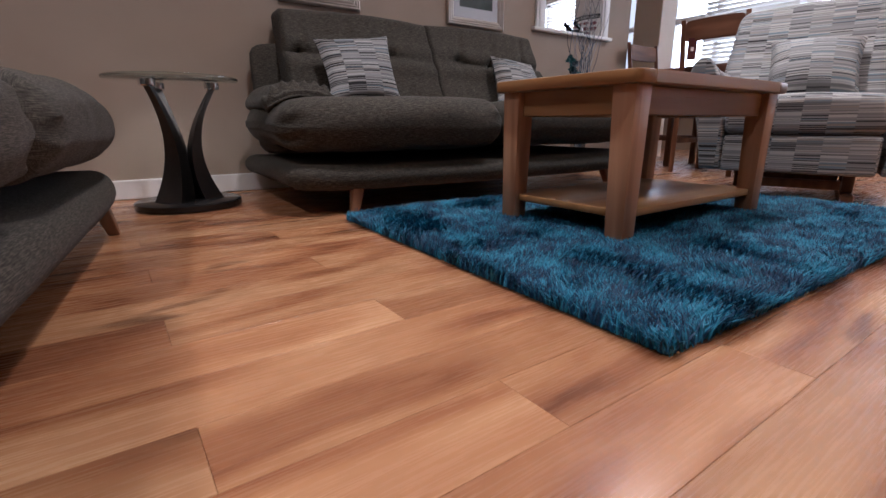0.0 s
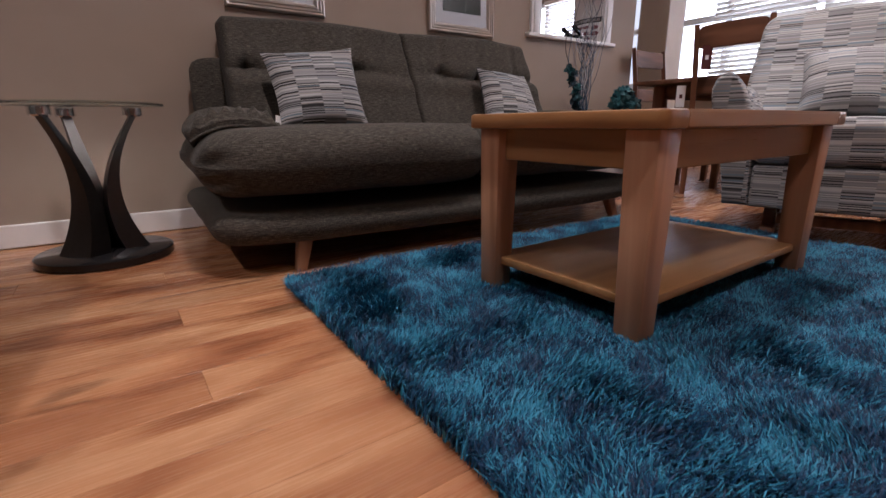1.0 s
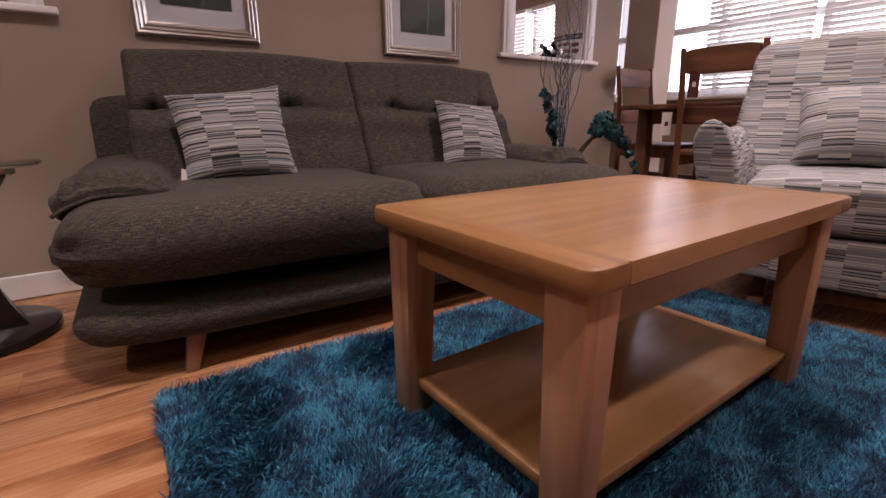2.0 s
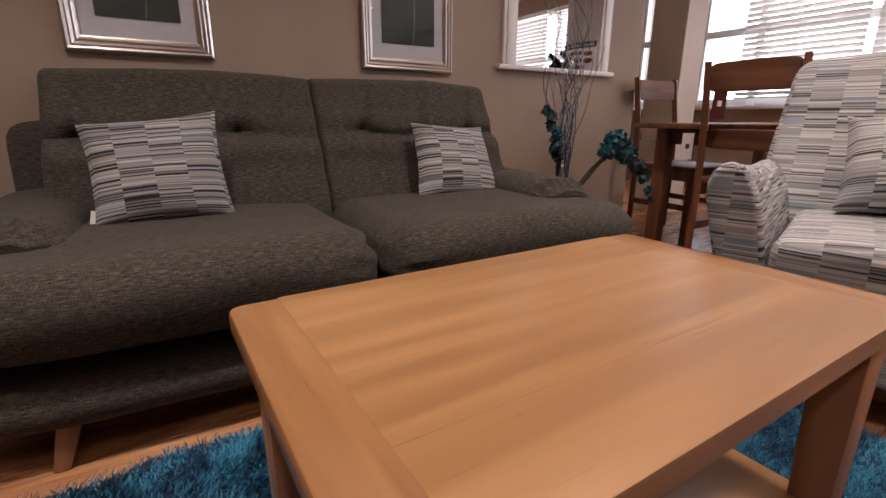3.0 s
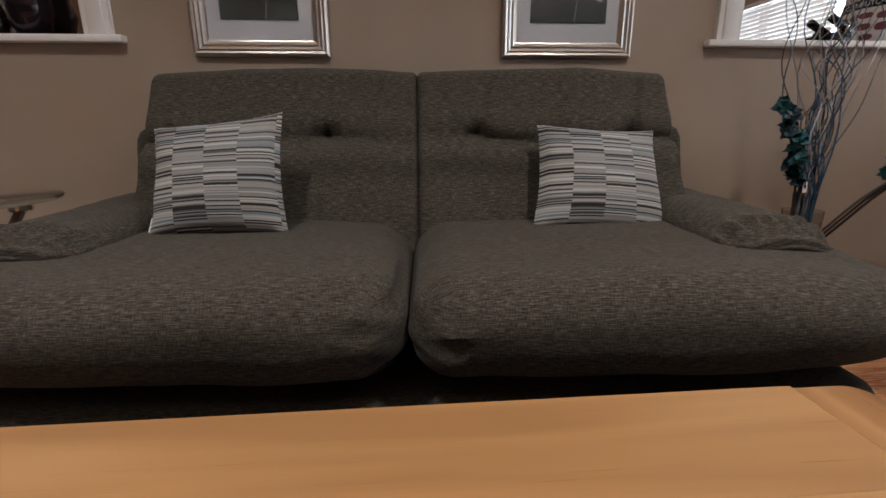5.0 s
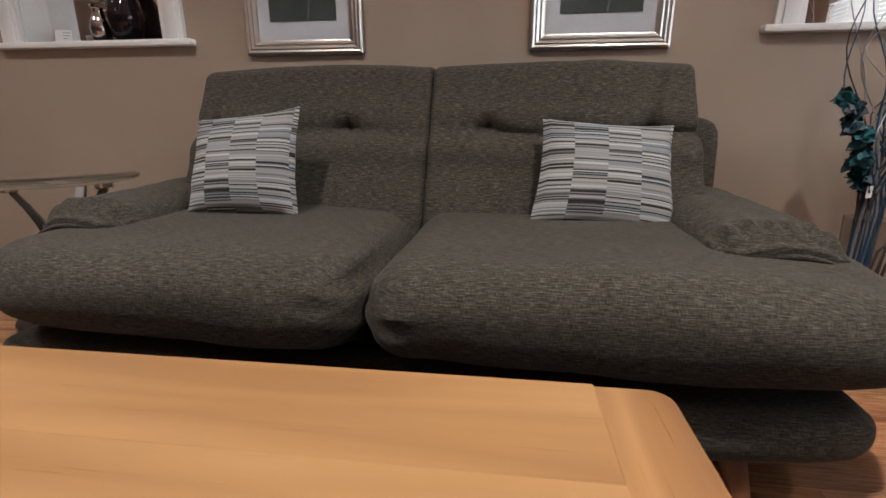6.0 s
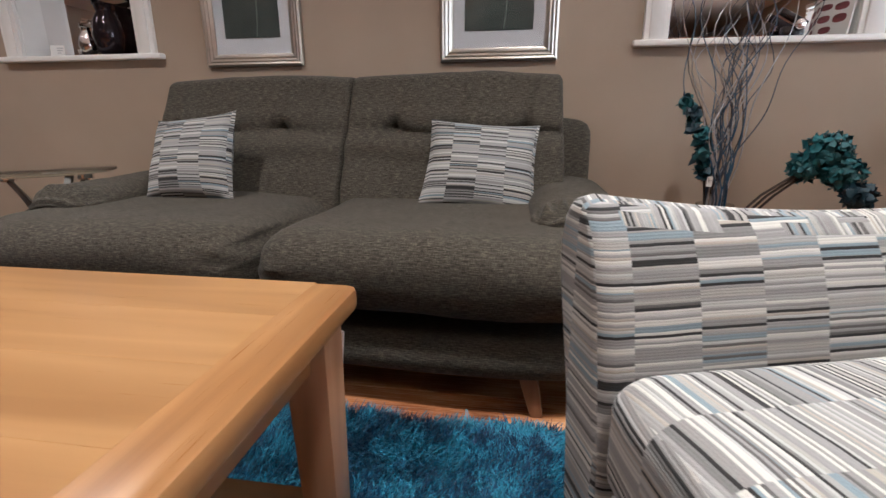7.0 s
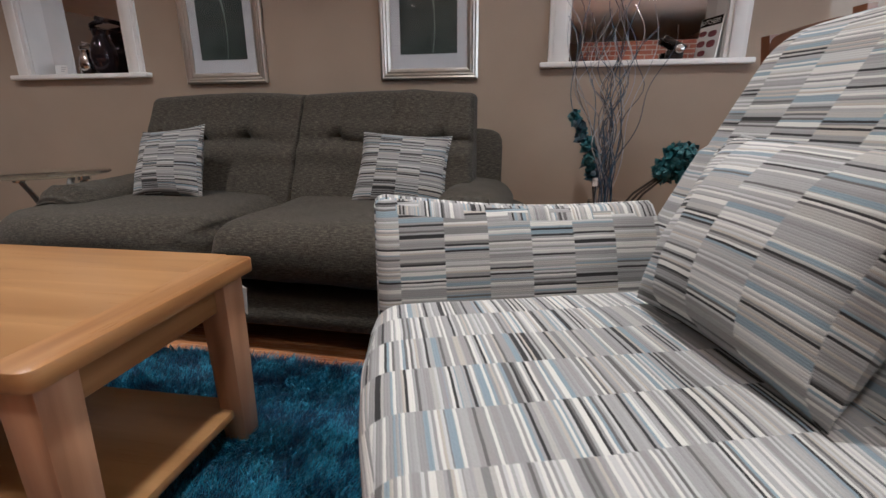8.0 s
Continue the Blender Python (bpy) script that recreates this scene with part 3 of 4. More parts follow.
def chair_arm(s):
    """Flared scroll arm, its front rounded over; s is -1 or 1 for the side."""
    inner = MID + s * 0.270
    prof = [(0.0, 0.130), (0.008, 0.300), (0.026, 0.425), (0.042, 0.500), (0.060, 0.556), (0.082, 0.600), (0.104, 0.624), (0.124, 0.631),
            (0.145, 0.625), (0.165, 0.604), (0.176, 0.572), (0.174, 0.535), (0.164, 0.480), (0.146, 0.410), (0.124, 0.330), (0.102, 0.230), (0.088, 0.130)]
    # close the outline with finer steps
    ring = []
    for a, b in zip(prof, prof[1:] + prof[:1]):
        for k in range(3):
            ring.append((a[0] + (b[0] - a[0]) * k / 3, a[1] + (b[1] - a[1]) * k / 3))
    cu, cz = 0.088, 0.40
    bm = bmesh.new()
    rows = []
    steps = [(-0.312, 0.020), (-0.309, 0.010), (-0.302, 0.004), (-0.290, 0.0)] + [(-0.27 + 0.045 * k, 0.0) for k in range(13)]
    for y, inset in steps:
        f = (0.27 - y) / 0.58
        loop = []
        for u, z in ring:
            d = Vector((u - cu, (z - cz) * 0.45))
            ln = max(d.length, 1e-6)
            uu, zz = u - d.x / ln * inset, z - d.y / ln * inset * 1.2
            top = max(0.0, (zz - 0.42) / 0.21)
            zz += top * (-0.030 * (1 - f) - 0.016 * math.sin(f * 3.1))
            uu = uu * (0.94 + 0.06 * f) + ripple(u, y, z + s, 0.004, 7) * 0.6
            loop.append(bm.verts.new((inner + s * uu + (0.02 if s > 0 else 0), y, zz - (0.028 * max(0.0, (zz - 0.2) / 0.43) if s > 0 else 0))))
        rows.append(loop)
    m = len(ring)
    for a, b in zip(rows, rows[1:]):
        for k in range(m):
            bm.faces.new((a[k], a[(k + 1) % m], b[(k + 1) % m], b[k]))
    bm.faces.new(rows[0][::-1])
    bm.faces.new(rows[-1])
    bmesh.ops.triangulate(bm, faces=[f for f in bm.faces if len(f.verts) > 4])
    bmesh.ops.recalc_face_normals(bm, faces=bm.faces[:])
    return bm


def armchair():
    ch = thing("armchair", "striped grey, white and blue glider armchair on a wooden base", "armchair", CHAIR)

    def seat_shape(x, y, z):
        top = 0.014 * (1 - (x / 0.26) ** 2) if z > 0 else 0
        bow = 0.018 * (1 - (x / 0.26) ** 2) if y < 0 else 0
        return (x, y - bow + ripple(x, y, z, 0.004, 6), z + top + ripple(y, x, z, 0.004, 5))
    part("seat_cushion", puff(0.560, 0.61, 0.160, 0.030, 0.050, 0.042, 26, seat_shape), STRIPE, ch, m=pose(MID, -0.010, 0.366))
    part("front_rail", puff(0.545, 0.09, 0.160, 0.012, 0.018, 0.016, 14, lambda x, y, z: (x, y - 0.012 * (1 - (x / 0.24) ** 2), z + ripple(x, y, z, 0.002, 8))), STRIPE, ch, m=pose(MID, -0.262, 0.205))
    part("seat_frame", box(MID - 0.268, MID + 0.268, -0.215, 0.30, 0.150, 0.280, 0.01), STRIPE, ch)
    for s in (-1, 1):
        part("arm", chair_arm(s), STRIPE, ch)

    def back_shape(x, y, z):
        h = (z + 0.29) / 0.58
        wide = 1.03 - 0.10 * max(0.0, h - 0.25)
        lean = 0.285 * max(0.0, h) ** 1.12
        wing = -0.030 * (abs(x) / 0.35) ** 4 if y < 0 else 0
        belly = -0.020 * math.exp(-((h - 0.35) / 0.25) ** 2) * (1 - (x / 0.36) ** 2) if y < 0 else 0
        return (x * wide, y + lean + wing + belly + ripple(x, y, z, 0.005, 5), z - 0.020 * (x / 0.33) ** 2 * (h > 0.6) + ripple(y, x, z, 0.003, 6))
    part("backrest", puff(0.69, 0.20, 0.60, 0.060, 0.070, 0.065, 30, back_shape), STRIPE, ch, m=pose(-0.112, 0.320, 0.660))
    part("lower_back", puff(0.60, 0.10, 0.36, 0.03, 0.03, 0.03, 12), STRIPE, ch, m=pose(MID - 0.02, 0.345, 0.325))
    for s in (-1, 1):
        cx = MID + s * 0.20
        part("runner", box(cx - 0.025, cx + 0.025, -0.25, 0.34, 0.002, 0.045, 0.010), BEECH, ch)
        for y in (-0.15, 0.17):
            part("post", box(cx - 0.021, cx + 0.021, y - 0.036, y + 0.036, 0.045, 0.150, 0.006), BEECH, ch)
    for y in (-0.2, 0.2):
        part("crossbar", box(MID - 0.175, MID + 0.175, y - 0.028, y + 0.028, 0.058, 0.096, 0.006), BEECH, ch)


armchair()
scatter_cushion("striped grey and white cushion resting on the armchair seat", CHAIR @ Vector((-0.262, 0.315, 0.745)), CHAIR @ Vector((0.125, 0.315, 0.735)), CHAIR @ Vector((-0.245, 0.150, 0.462)), CHAIR @ Vector((0.130, 0.150, 0.460)), 0.19, STRIPE, "cushion on the armchair")

# ---- glass side table ----


def side_table():
    t = thing("side_table", "round glass side table on curved steel legs and black base", "table", pose(0.523, 2.508, 0))
    part("base", lathe([(0.195, 0.0), (0.205, 0.004), (0.205, 0.026), (0.198, 0.032)], 40), BLACK, t, "glossy black disc")
    g = Nodes("clear_glass", 0.02)
    g.put("Transmission Weight", 1.0)
    g.put("Base Color", (0.82, 0.93, 0.88))
    g.put("IOR", 1.45)
    top = part("glass_top", lathe([(0.2385, 0.510), (0.242, 0.513), (0.242, 0.519), (0.2385, 0.522)], 56), g.m, t, "clear glass disc")
    top.visible_shadow = False
    for ang, r0 in ((222, 0.130), (12, 0.148), (109, 0.145)):
        a = radians(ang)
        d = Vector((math.cos(a), math.sin(a), 0))
        q = Vector((-d.y, d.x, 0))
        bm = bmesh.new()
        rows = []
        n = 20
        for k in range(n + 1):
            u = k / n
            z = 0.030 + 0.455 * u
            # broad foot, drawn in at the waist, sweeping out to the glass
            r = 0.082 - 0.20 * u * (1 - u) ** 1.1 + (r0 - 0.082) * u ** 2.2
            wide = 0.050 * (1 - u) ** 1.8 + 0.014
            th = 0.030 * (1 - u) ** 1.6 + 0.009
            c = d * r + Vector((0, 0, z))
            rows.append([bm.verts.new(c + q * (wide * e) + d * (th * f)) for e, f in ((-1, -1), (1, -1), (1, 1), (-1, 1))])
        for x, y in zip(rows, rows[1:]):
            for j in range(4):
                bm.faces.new((x[j], x[(j + 1) % 4], y[(j + 1) % 4], y[j]))
        bm.faces.new(rows[0][::-1])
        bm.faces.new(rows[-1])
        bmesh.ops.recalc_face_normals(bm, faces=bm.faces[:])
        leg = part("leg", bm, BRUSHED, t, "curved brushed steel blade")
        part("clamp", lathe([(0.026, 0.480), (0.030, 0.484), (0.030, 0.507), (0.027, 0.5095)], 24), CHROME, leg, "chrome clamp", m=pose(d.x * r0, d.y * r0, 0))


side_table()

# ---- pictures on the wall ----


def art_print():
    m = Nodes("botanical_print", 0.35)
    v = m.coords()
    a = m.noise(v, 9.0, 4)
    m.base(m.ramp(a, [(0.35, (0.018, 0.026, 0.024)), (0.7, (0.055, 0.07, 0.062))]))
    m.put("Coat Weight", 0.6)
    m.put("Coat Roughness", 0.03)
    return m.m


PRINT = art_print()
MAT_BOARD = plain("mount_board", (0.50, 0.49, 0.50), 0.6, 0, 0.03, 20, 0)
STEM = plain("print_stem", (0.20, 0.25, 0.21), 0.4, 0, 0.3, 25, 0)


def picture(x0, x1, label):
    w, h, f = x1 - x0, 0.66, 0.052
    p = thing("picture", label, "picture", pose((x0 + x1) / 2, WALL_Y, 0.943), "framed pictures")
    hw = w / 2
    prof = [(0, 0.0), (0, 0.018), (0.008, 0.023), (0.016, 0.019), (0.021, 0.0215), (0.030, 0.016), (0.036, 0.018), (0.046, 0.011), (f, 0.010), (f, 0.0)]
    corners = [(-hw, 0, 1, 1), (hw, 0, -1, 1), (hw, h, -1, -1), (-hw, h, 1, -1)]
    for k, nm in enumerate(("rail", "stile", "rail", "stile")):
        bm = bmesh.new()
        rings = []
        for (cx, cz, ix, iz) in (corners[k], corners[(k + 1) % 4]):
            rings.append([bm.verts.new((cx + ix * a, -0.002 - d, cz + iz * a)) for a, d in prof])
        for j in range(len(prof)):
            i = (j + 1) % len(prof)
            bm.faces.new((rings[0][j], rings[1][j], rings[1][i], rings[0][i]))
        bm.faces.new(rings[0])
        bm.faces.new(rings[1][::-1])
        bmesh.ops.recalc_face_normals(bm, faces=bm.faces[:])
        part("frame_" + nm, bm, SILVER, p, "stepped silver moulding")
    part("mount", box(-hw + f - 0.004, hw - f + 0.004, -0.010, -0.003, f - 0.004, h - f + 0.004), MAT_BOARD, p, "pale grey mount")
    pr = part("print", box(-hw + f + 0.045, hw - f - 0.045, -0.0125, -0.0105, f + 0.062, h - f - 0.062), PRINT, p, "dark green botanical print")
    stem = tube([(0.02 + 0.05 * u - 0.06 * u * u, -0.0128, f + 0.066 + 0.30 * u) for u in [k / 12 for k in range(13)]], [0.002 + 0.006 * (k / 12) ** 3 for k in range(13)], 6)
    for v in stem.verts:
        v.co.y = -0.0128 + (v.co.y + 0.0128) * 0.05
    part("stem", stem, STEM, pr)
    g = Nodes("picture_glass", 0.03)
    g.put("Transmission Weight", 1.0)
    g.put("IOR", 1.35)
    gl = part("glass", box(-hw + f - 0.003, hw - f + 0.003, -0.0150, -0.0140, f - 0.003, h - f + 0.003), g.m, p, "clear glass")
    gl.visible_shadow = False


picture(1.084, 1.532, "silver framed dark botanical print hung above the sofa")
picture(2.130, 2.595, "silver framed grey botanical print hung above the sofa")

# ---- mirrored window niches ----
mir = Nodes("mirror", 0.015, 1.0)
mir.put("Base Color", (0.86, 0.85, 0.84))
MIRROR = mir.m


def niche(k, x0, x1):
    w = tagged(thing("window_%d" % k, "white framed mirrored window niche with a sill", "window", pose(0, 0, 0)), kind="structure")
    jw = 0.088
    y = WALL_Y
    for a, b in ((x0 - jw, x0 + 0.004), (x1 - 0.004, x1 + jw)):
        bm = box(a, b, y - 0.016, y + 0.004, SILL_Z + 0.0005, HEAD_Z + jw, 0.003, 1)
        mid = (a + b) / 2
        box(mid - 0.026, mid + 0.026, y - 0.023, y - 0.0155, SILL_Z + 0.0005, HEAD_Z + 0.02, 0.004, 2, bm)
        part("architrave", bm, WHITE, w, smooth=True)
    part("architrave_head", box(x0 + 0.0045, x1 - 0.0045, y - 0.016, y + 0.004, HEAD_Z, HEAD_Z + jw, 0.004), WHITE, w)
    part("window_sill", box(x0 - jw - 0.035, x1 + jw + 0.035, y - 0.036, y + DEEP, SILL_Z - 0.024, SILL_Z, 0.006), WHITE, w)
    part("reveal", box(x0 + 0.0002, x0 + 0.006, y + 0.004, y + DEEP, SILL_Z, HEAD_Z), WHITE, w)
    part("reveal", box(x1 - 0.006, x1 - 0.0002, y + 0.004, y + DEEP, SILL_Z, HEAD_Z), WHITE, w)
    part("mirror_pane", box(x0 + 0.001, x1 - 0.001, y + DEEP, y + DEEP + 0.006, SILL_Z, HEAD_Z), MIRROR, w, "mirror glass")


niche(1, *WIN_L)
niche(2, *WIN_R)

# ---- dining set by the window ----


def dining_chair(m, label):
    c = thing("dining_chair", label, "chair", m, "dining chairs")
    for s in (-1, 1):
        part("back_post", tube([(s * 0.195, 0.20, 0.0), (s * 0.195, 0.195, 0.42), (s * 0.195, 0.215, 0.72), (s * 0.195, 0.255, 0.985)], [0.021, 0.022, 0.022, 0.019], 4), DARK_OAK, c)
        part("front_leg", box(s * 0.195 - 0.019, s * 0.195 + 0.019, -0.21, -0.172, 0, 0.43, 0.003), DARK_OAK, c)
        part("side_stretcher", box(s * 0.195 - 0.010, s * 0.195 + 0.010, -0.171, 0.182, 0.20, 0.235, 0.002, 1), DARK_OAK, c)
        part("side_rail", box(s * 0.195 - 0.011, s * 0.195 + 0.011, -0.171, 0.182, 0.375, 0.43, 0.002, 1), DARK_OAK, c)
    for z0, z1, y, nm in ((0.85, 0.975, 0.243, "top_rail"), (0.60, 0.69, 0.205, "mid_rail")):
        bm = pad(0.36, 0.022, z1 - z0, 9, 8, lambda x, yy, z: (x, yy + 0.02 * (1 - (x / 0.18) ** 2) + 0.12 * z, z))
        part(nm, bm, DARK_OAK_X, c, m=pose(0, y, (z0 + z1) / 2))
    part("front_rail", box(-0.175, 0.175, -0.201, -0.181, 0.375, 0.43, 0.002, 1), DARK_OAK_X, c)
    part("seat", box(-0.215, 0.215, -0.225, 0.185, 0.431, 0.462, 0.008), DARK_OAK_X, c)
    return c


dining_chair(pose(4.15, 2.55, 0, 0, 0, 0), "dark oak ladder-back dining chair close to the wall end")
dining_chair(pose(3.74, 1.89, 0, 0, 0, 90), "dark oak ladder-back dining chair with its back to the armchair")
dining_chair(pose(4.45, 1.45, 0, 0, 0, 180), "dark oak ladder-back dining chair standing in front of the window")


def dining_table():
    t = thing("dining_table", "dark oak dining table beside the window wall", "table", pose(0, 0, 0))
    x0, x1, y0, y1, h = 3.62, 5.0, 1.62, 2.54, 0.712
    part("tabletop", box(x0, x1, y0, y1, h - 0.028, h, 0.006), DARK_OAK_X, t)
    for x in (x0 + 0.17, x1 - 0.09):
        for y in (y0 + 0.10, y1 - 0.09):
            part("leg", box(x - 0.036, x + 0.036, y - 0.036, y + 0.036, 0, h - 0.0285, 0.004), DARK_OAK, t)
    for y in (y0 + 0.10, y1 - 0.09):
        part("apron", box(x0 + 0.197, x1 - 0.127, y - 0.011, y + 0.011, h - 0.115, h - 0.0285, 0.002, 1), DARK_OAK_X, t)
    for x in (x0 + 0.17, x1 - 0.09):
        part("apron", box(x - 0.011, x + 0.011, y0 + 0.137, y1 - 0.127, h - 0.115, h - 0.0285, 0.002, 1), DARK_OAK_X, t)


dining_table()

# ---- window wall ----
FRAME = plain("window_white", (0.8, 0.8, 0.8), 0.35, 0, 0.02, 10, 0)
SLAT = plain("slat_white", (0.72, 0.70, 0.66), 0.45, 0, 0.04, 8, 0)


def window_wall():
    w = tagged(thing("window_3", "wide white framed window with venetian blinds", "window"), kind="structure")
    x = X1 + 0.09
    ys = [EW_Y0, -1.3, 0.0, 1.35, 2.40, 3.30, 3.86, EW_Y1]
    for y in ys:
        part("window_frame", box(x - 0.035, x + 0.035, y - 0.035, y + 0.035, EW_Z0, EW_Z1, 0.006), FRAME, w)
    for z in (EW_Z0 + 0.035, 1.56, EW_Z1 - 0.035):
        for a, b in zip(ys, ys[1:]):
            part("window_frame", box(x - 0.033, x + 0.033, a + 0.0355, b - 0.0355, z - 0.035, z + 0.035, 0.006), FRAME, w)
    g = Nodes("pane_glass", 0.0)
    g.put("Transmission Weight", 1.0)
    g.put("IOR", 1.1)
    for a, b in zip(ys, ys[1:]):
        for z0, z1 in ((EW_Z0 + 0.07, 1.525), (1.595, EW_Z1 - 0.07)):
            pane = part("pane", box(x - 0.003, x + 0.003, a + 0.036, b - 0.036, z0, z1), g.m, w, "clear glass")
            pane.visible_shadow = False
    part("window_sill", box(X1 - 0.12, X1 + 0.05, EW_Y0 - 0.05, EW_Y1 + 0.05, EW_Z0 - 0.03, EW_Z0 + 0.001, 0.005), FRAME, w)


window_wall()


def blind(y0, y1, z0, z1, label, tilt=18):
    b = thing("venetian_blind", label, "blind", pose(X1 - 0.04, (y0 + y1) / 2, 0), "blinds")
    h = (y1 - y0) / 2
    part("head_rail", box(-0.028, 0.028, -h, h, z1, z1 + 0.05, 0.004), SLAT, b)
    n = int((z1 - z0) / 0.05)
    bm = box(-0.025, 0.025, -h, h, -0.0012, 0.0012)
    bm.normal_update()
    me = bpy.data.meshes.new("slat")
    bm.to_mesh(me)
    bm.free()
    me.materials.append(SLAT)
    for k in range(n):
        s = new("slat", me)
        s.parent = b
        s.matrix_basis = pose(0, 0, z0 + 0.04 + k * 0.05, 0, tilt, 0)
    part("bottom_rail", box(-0.02, 0.02, -h, h, z0 - 0.005, z0 + 0.012, 0.003), SLAT, b)
    for y in (-h * 0.7, h * 0.7):
        part("cord", tube([(0, y, z0), (0, y, z1)], 0.0018, 5), SLAT, b)


blind(2.46, 3.40, 0.93, 2.13, "white venetian blind lowered over the window", 40)
blind(1.30, 2.40, 0.93, 2.13, "white venetian blind lowered over the middle window", 40)
blind(-2.5, -0.1, 0.93, 2.13, "white venetian blind lowered over the far window", 48)
blind(0.05, 1.25, 0.93, 2.13, "white venetian blind lowered over the near window")

glow = Nodes("daylight_haze", 1.0)
glow.put("Base Color", (0.0, 0.0, 0.0))
glow.put("Emission Color", (0.90, 0.95, 1.0))
glow.put("Emission Strength", 1.1)
structure("backdrop", box(14.0, 14.1, -22, 26, -0.049, 9.0), glow.m)

# brick chimney breast on the far side, seen in the mirrors only
BRICK = Nodes("brick_face", 0.85)
bt = BRICK.n("TexBrick", Vector=BRICK.coords((1, 1, 1), "UV"), Color1=(0.26, 0.075, 0.045, 1), Color2=(0.36, 0.125, 0.075, 1), Mortar=(0.42, 0.36, 0.31, 1), Scale=1.0)
bt.inputs["Mortar Size"].default_value = 0.008
bt.inputs["Brick Width"].default_value = 0.225
bt.inputs["Row Height"].default_value = 0.075
BRICK.base(bt.outputs[0])
BRICK.bump(bt.outputs[1], 0.6, 0.006)
structure("chimney_breast", box(3.7, 6.2, -3.75, -3.4, 0, 1.95, 0.003, 1), BRICK.m)

# ---- ceiling downlights ----
LED = Nodes("lamp_face", 0.4)
LED.put("Emission Color", (1.0, 0.93, 0.82))
LED.put("Emission Strength", 14.0)


def downlight(x, y, r, label):
    d = thing("downlight", label, "lamp", pose(x, y, CEIL), "ceiling downlights")
    part("trim_ring", lathe([(r, -0.006), (r + 0.018, -0.003), (r + 0.018, -0.0005), (r, -0.0005)], 24), WHITE, d)
    part("lens", lathe([(r - 0.004, -0.0085), (r - 0.001, -0.007), (r - 0.001, -0.0065), (r - 0.004, -0.0062)], 24), LED.m, d, "glowing round lens")


for x, y in SPOTS:
    downlight(x, y, 0.05, "small round recessed ceiling downlight")
for k in range(5):
    downlight(3.55 + 0.2 * k, -2.0, 0.035, "small recessed ceiling downlight in a row")

# ---- dried twigs and silk flowers in a tall vase ----
TEAL = plain("silk_teal", (0.012, 0.098, 0.112), 0.55, 0, 0.5, 60)
TEAL_DARK = plain("silk_dark_teal", (0.006, 0.030, 0.045), 0.5, 0, 0.5, 60)
TWIG_MATS = [plain("twig_slate", (0.045, 0.060, 0.085), 0.4, 0.1, 0.3, 80), plain("twig_brown", (0.045, 0.032, 0.026), 0.6, 0, 0.4, 80),
             plain("twig_silver", (0.42, 0.42, 0.43), 0.3, 0.6, 0.2, 80), plain("twig_blue", (0.020, 0.065, 0.115), 0.4, 0.1, 0.3, 80)]
VX, VY = 3.165, 2.62
vase = thing("floor_vase", "tall clear glass floor vase holding twigs beside the sofa", "vase", pose(VX, VY, 0))
vg = Nodes("vase_glass", 0.02)
vg.put("Transmission Weight", 1.0)
vg.put("IOR", 1.45)
vb = part("body", lathe([(0.055, 0.0), (0.06, 0.006), (0.052, 0.2), (0.062, 0.42), (0.0585, 0.42), (0.0485, 0.2), (0.05, 0.015), (0.01, 0.014)], 28), vg.m, vase)
vb.visible_shadow = False


def twigs():
    rng = random.Random(11)
    b = thing("twig_bundle", "curled grey, blue and silver decorative twigs in a vase", "twigs", pose(VX, VY, 0))
    for k in range(34):
        a = rng.uniform(0, 6.28)
        top = Vector((rng.gauss(-0.01, 0.10), rng.gauss(-0.02, 0.05), rng.uniform(0.92, 1.34)))
        if k == 0:
            top = Vector((0.21, -0.02, 1.10))
        elif k == 1:
            top = Vector((-0.20, 0.02, 1.16))
        foot = Vector((0.025 * math.cos(a), 0.025 * math.sin(a), 0.025))
        neck = Vector((0.035 * math.cos(a + 0.5), 0.03 * math.sin(a + 0.5), 0.46))
        ph, ph2, amp, turns = rng.uniform(0, 6.28), rng.uniform(0, 6.28), rng.uniform(0.022, 0.050), rng.uniform(1.3, 2.6)
        pts, rad = [], []
        for j in range(34):
            u = j / 33
            if u < 0.35:
                p = foot.lerp(neck, u / 0.35)
                w = 0
            else:
                w = (u - 0.35) / 0.65
                p = neck.lerp(top, w)
                p.x += (top.x - neck.x) * 0.5 * w * (1 - w)
            p = p + Vector((amp * w ** 0.7 * math.sin(turns * 6.28 * w + ph), amp * 0.7 * w ** 0.7 * math.sin(turns * 6.28 * w + ph2), 0))
            p.y = min(p.y, 0.19)
            pts.append(p)
            rad.append(0.0034 * (1 - 0.66 * u))
        part("twig", tube(pts, rad, 5), TWIG_MATS[(0, 3, 2, 1, 2, 0, 3, 2)[k % 8]], b)


twigs()


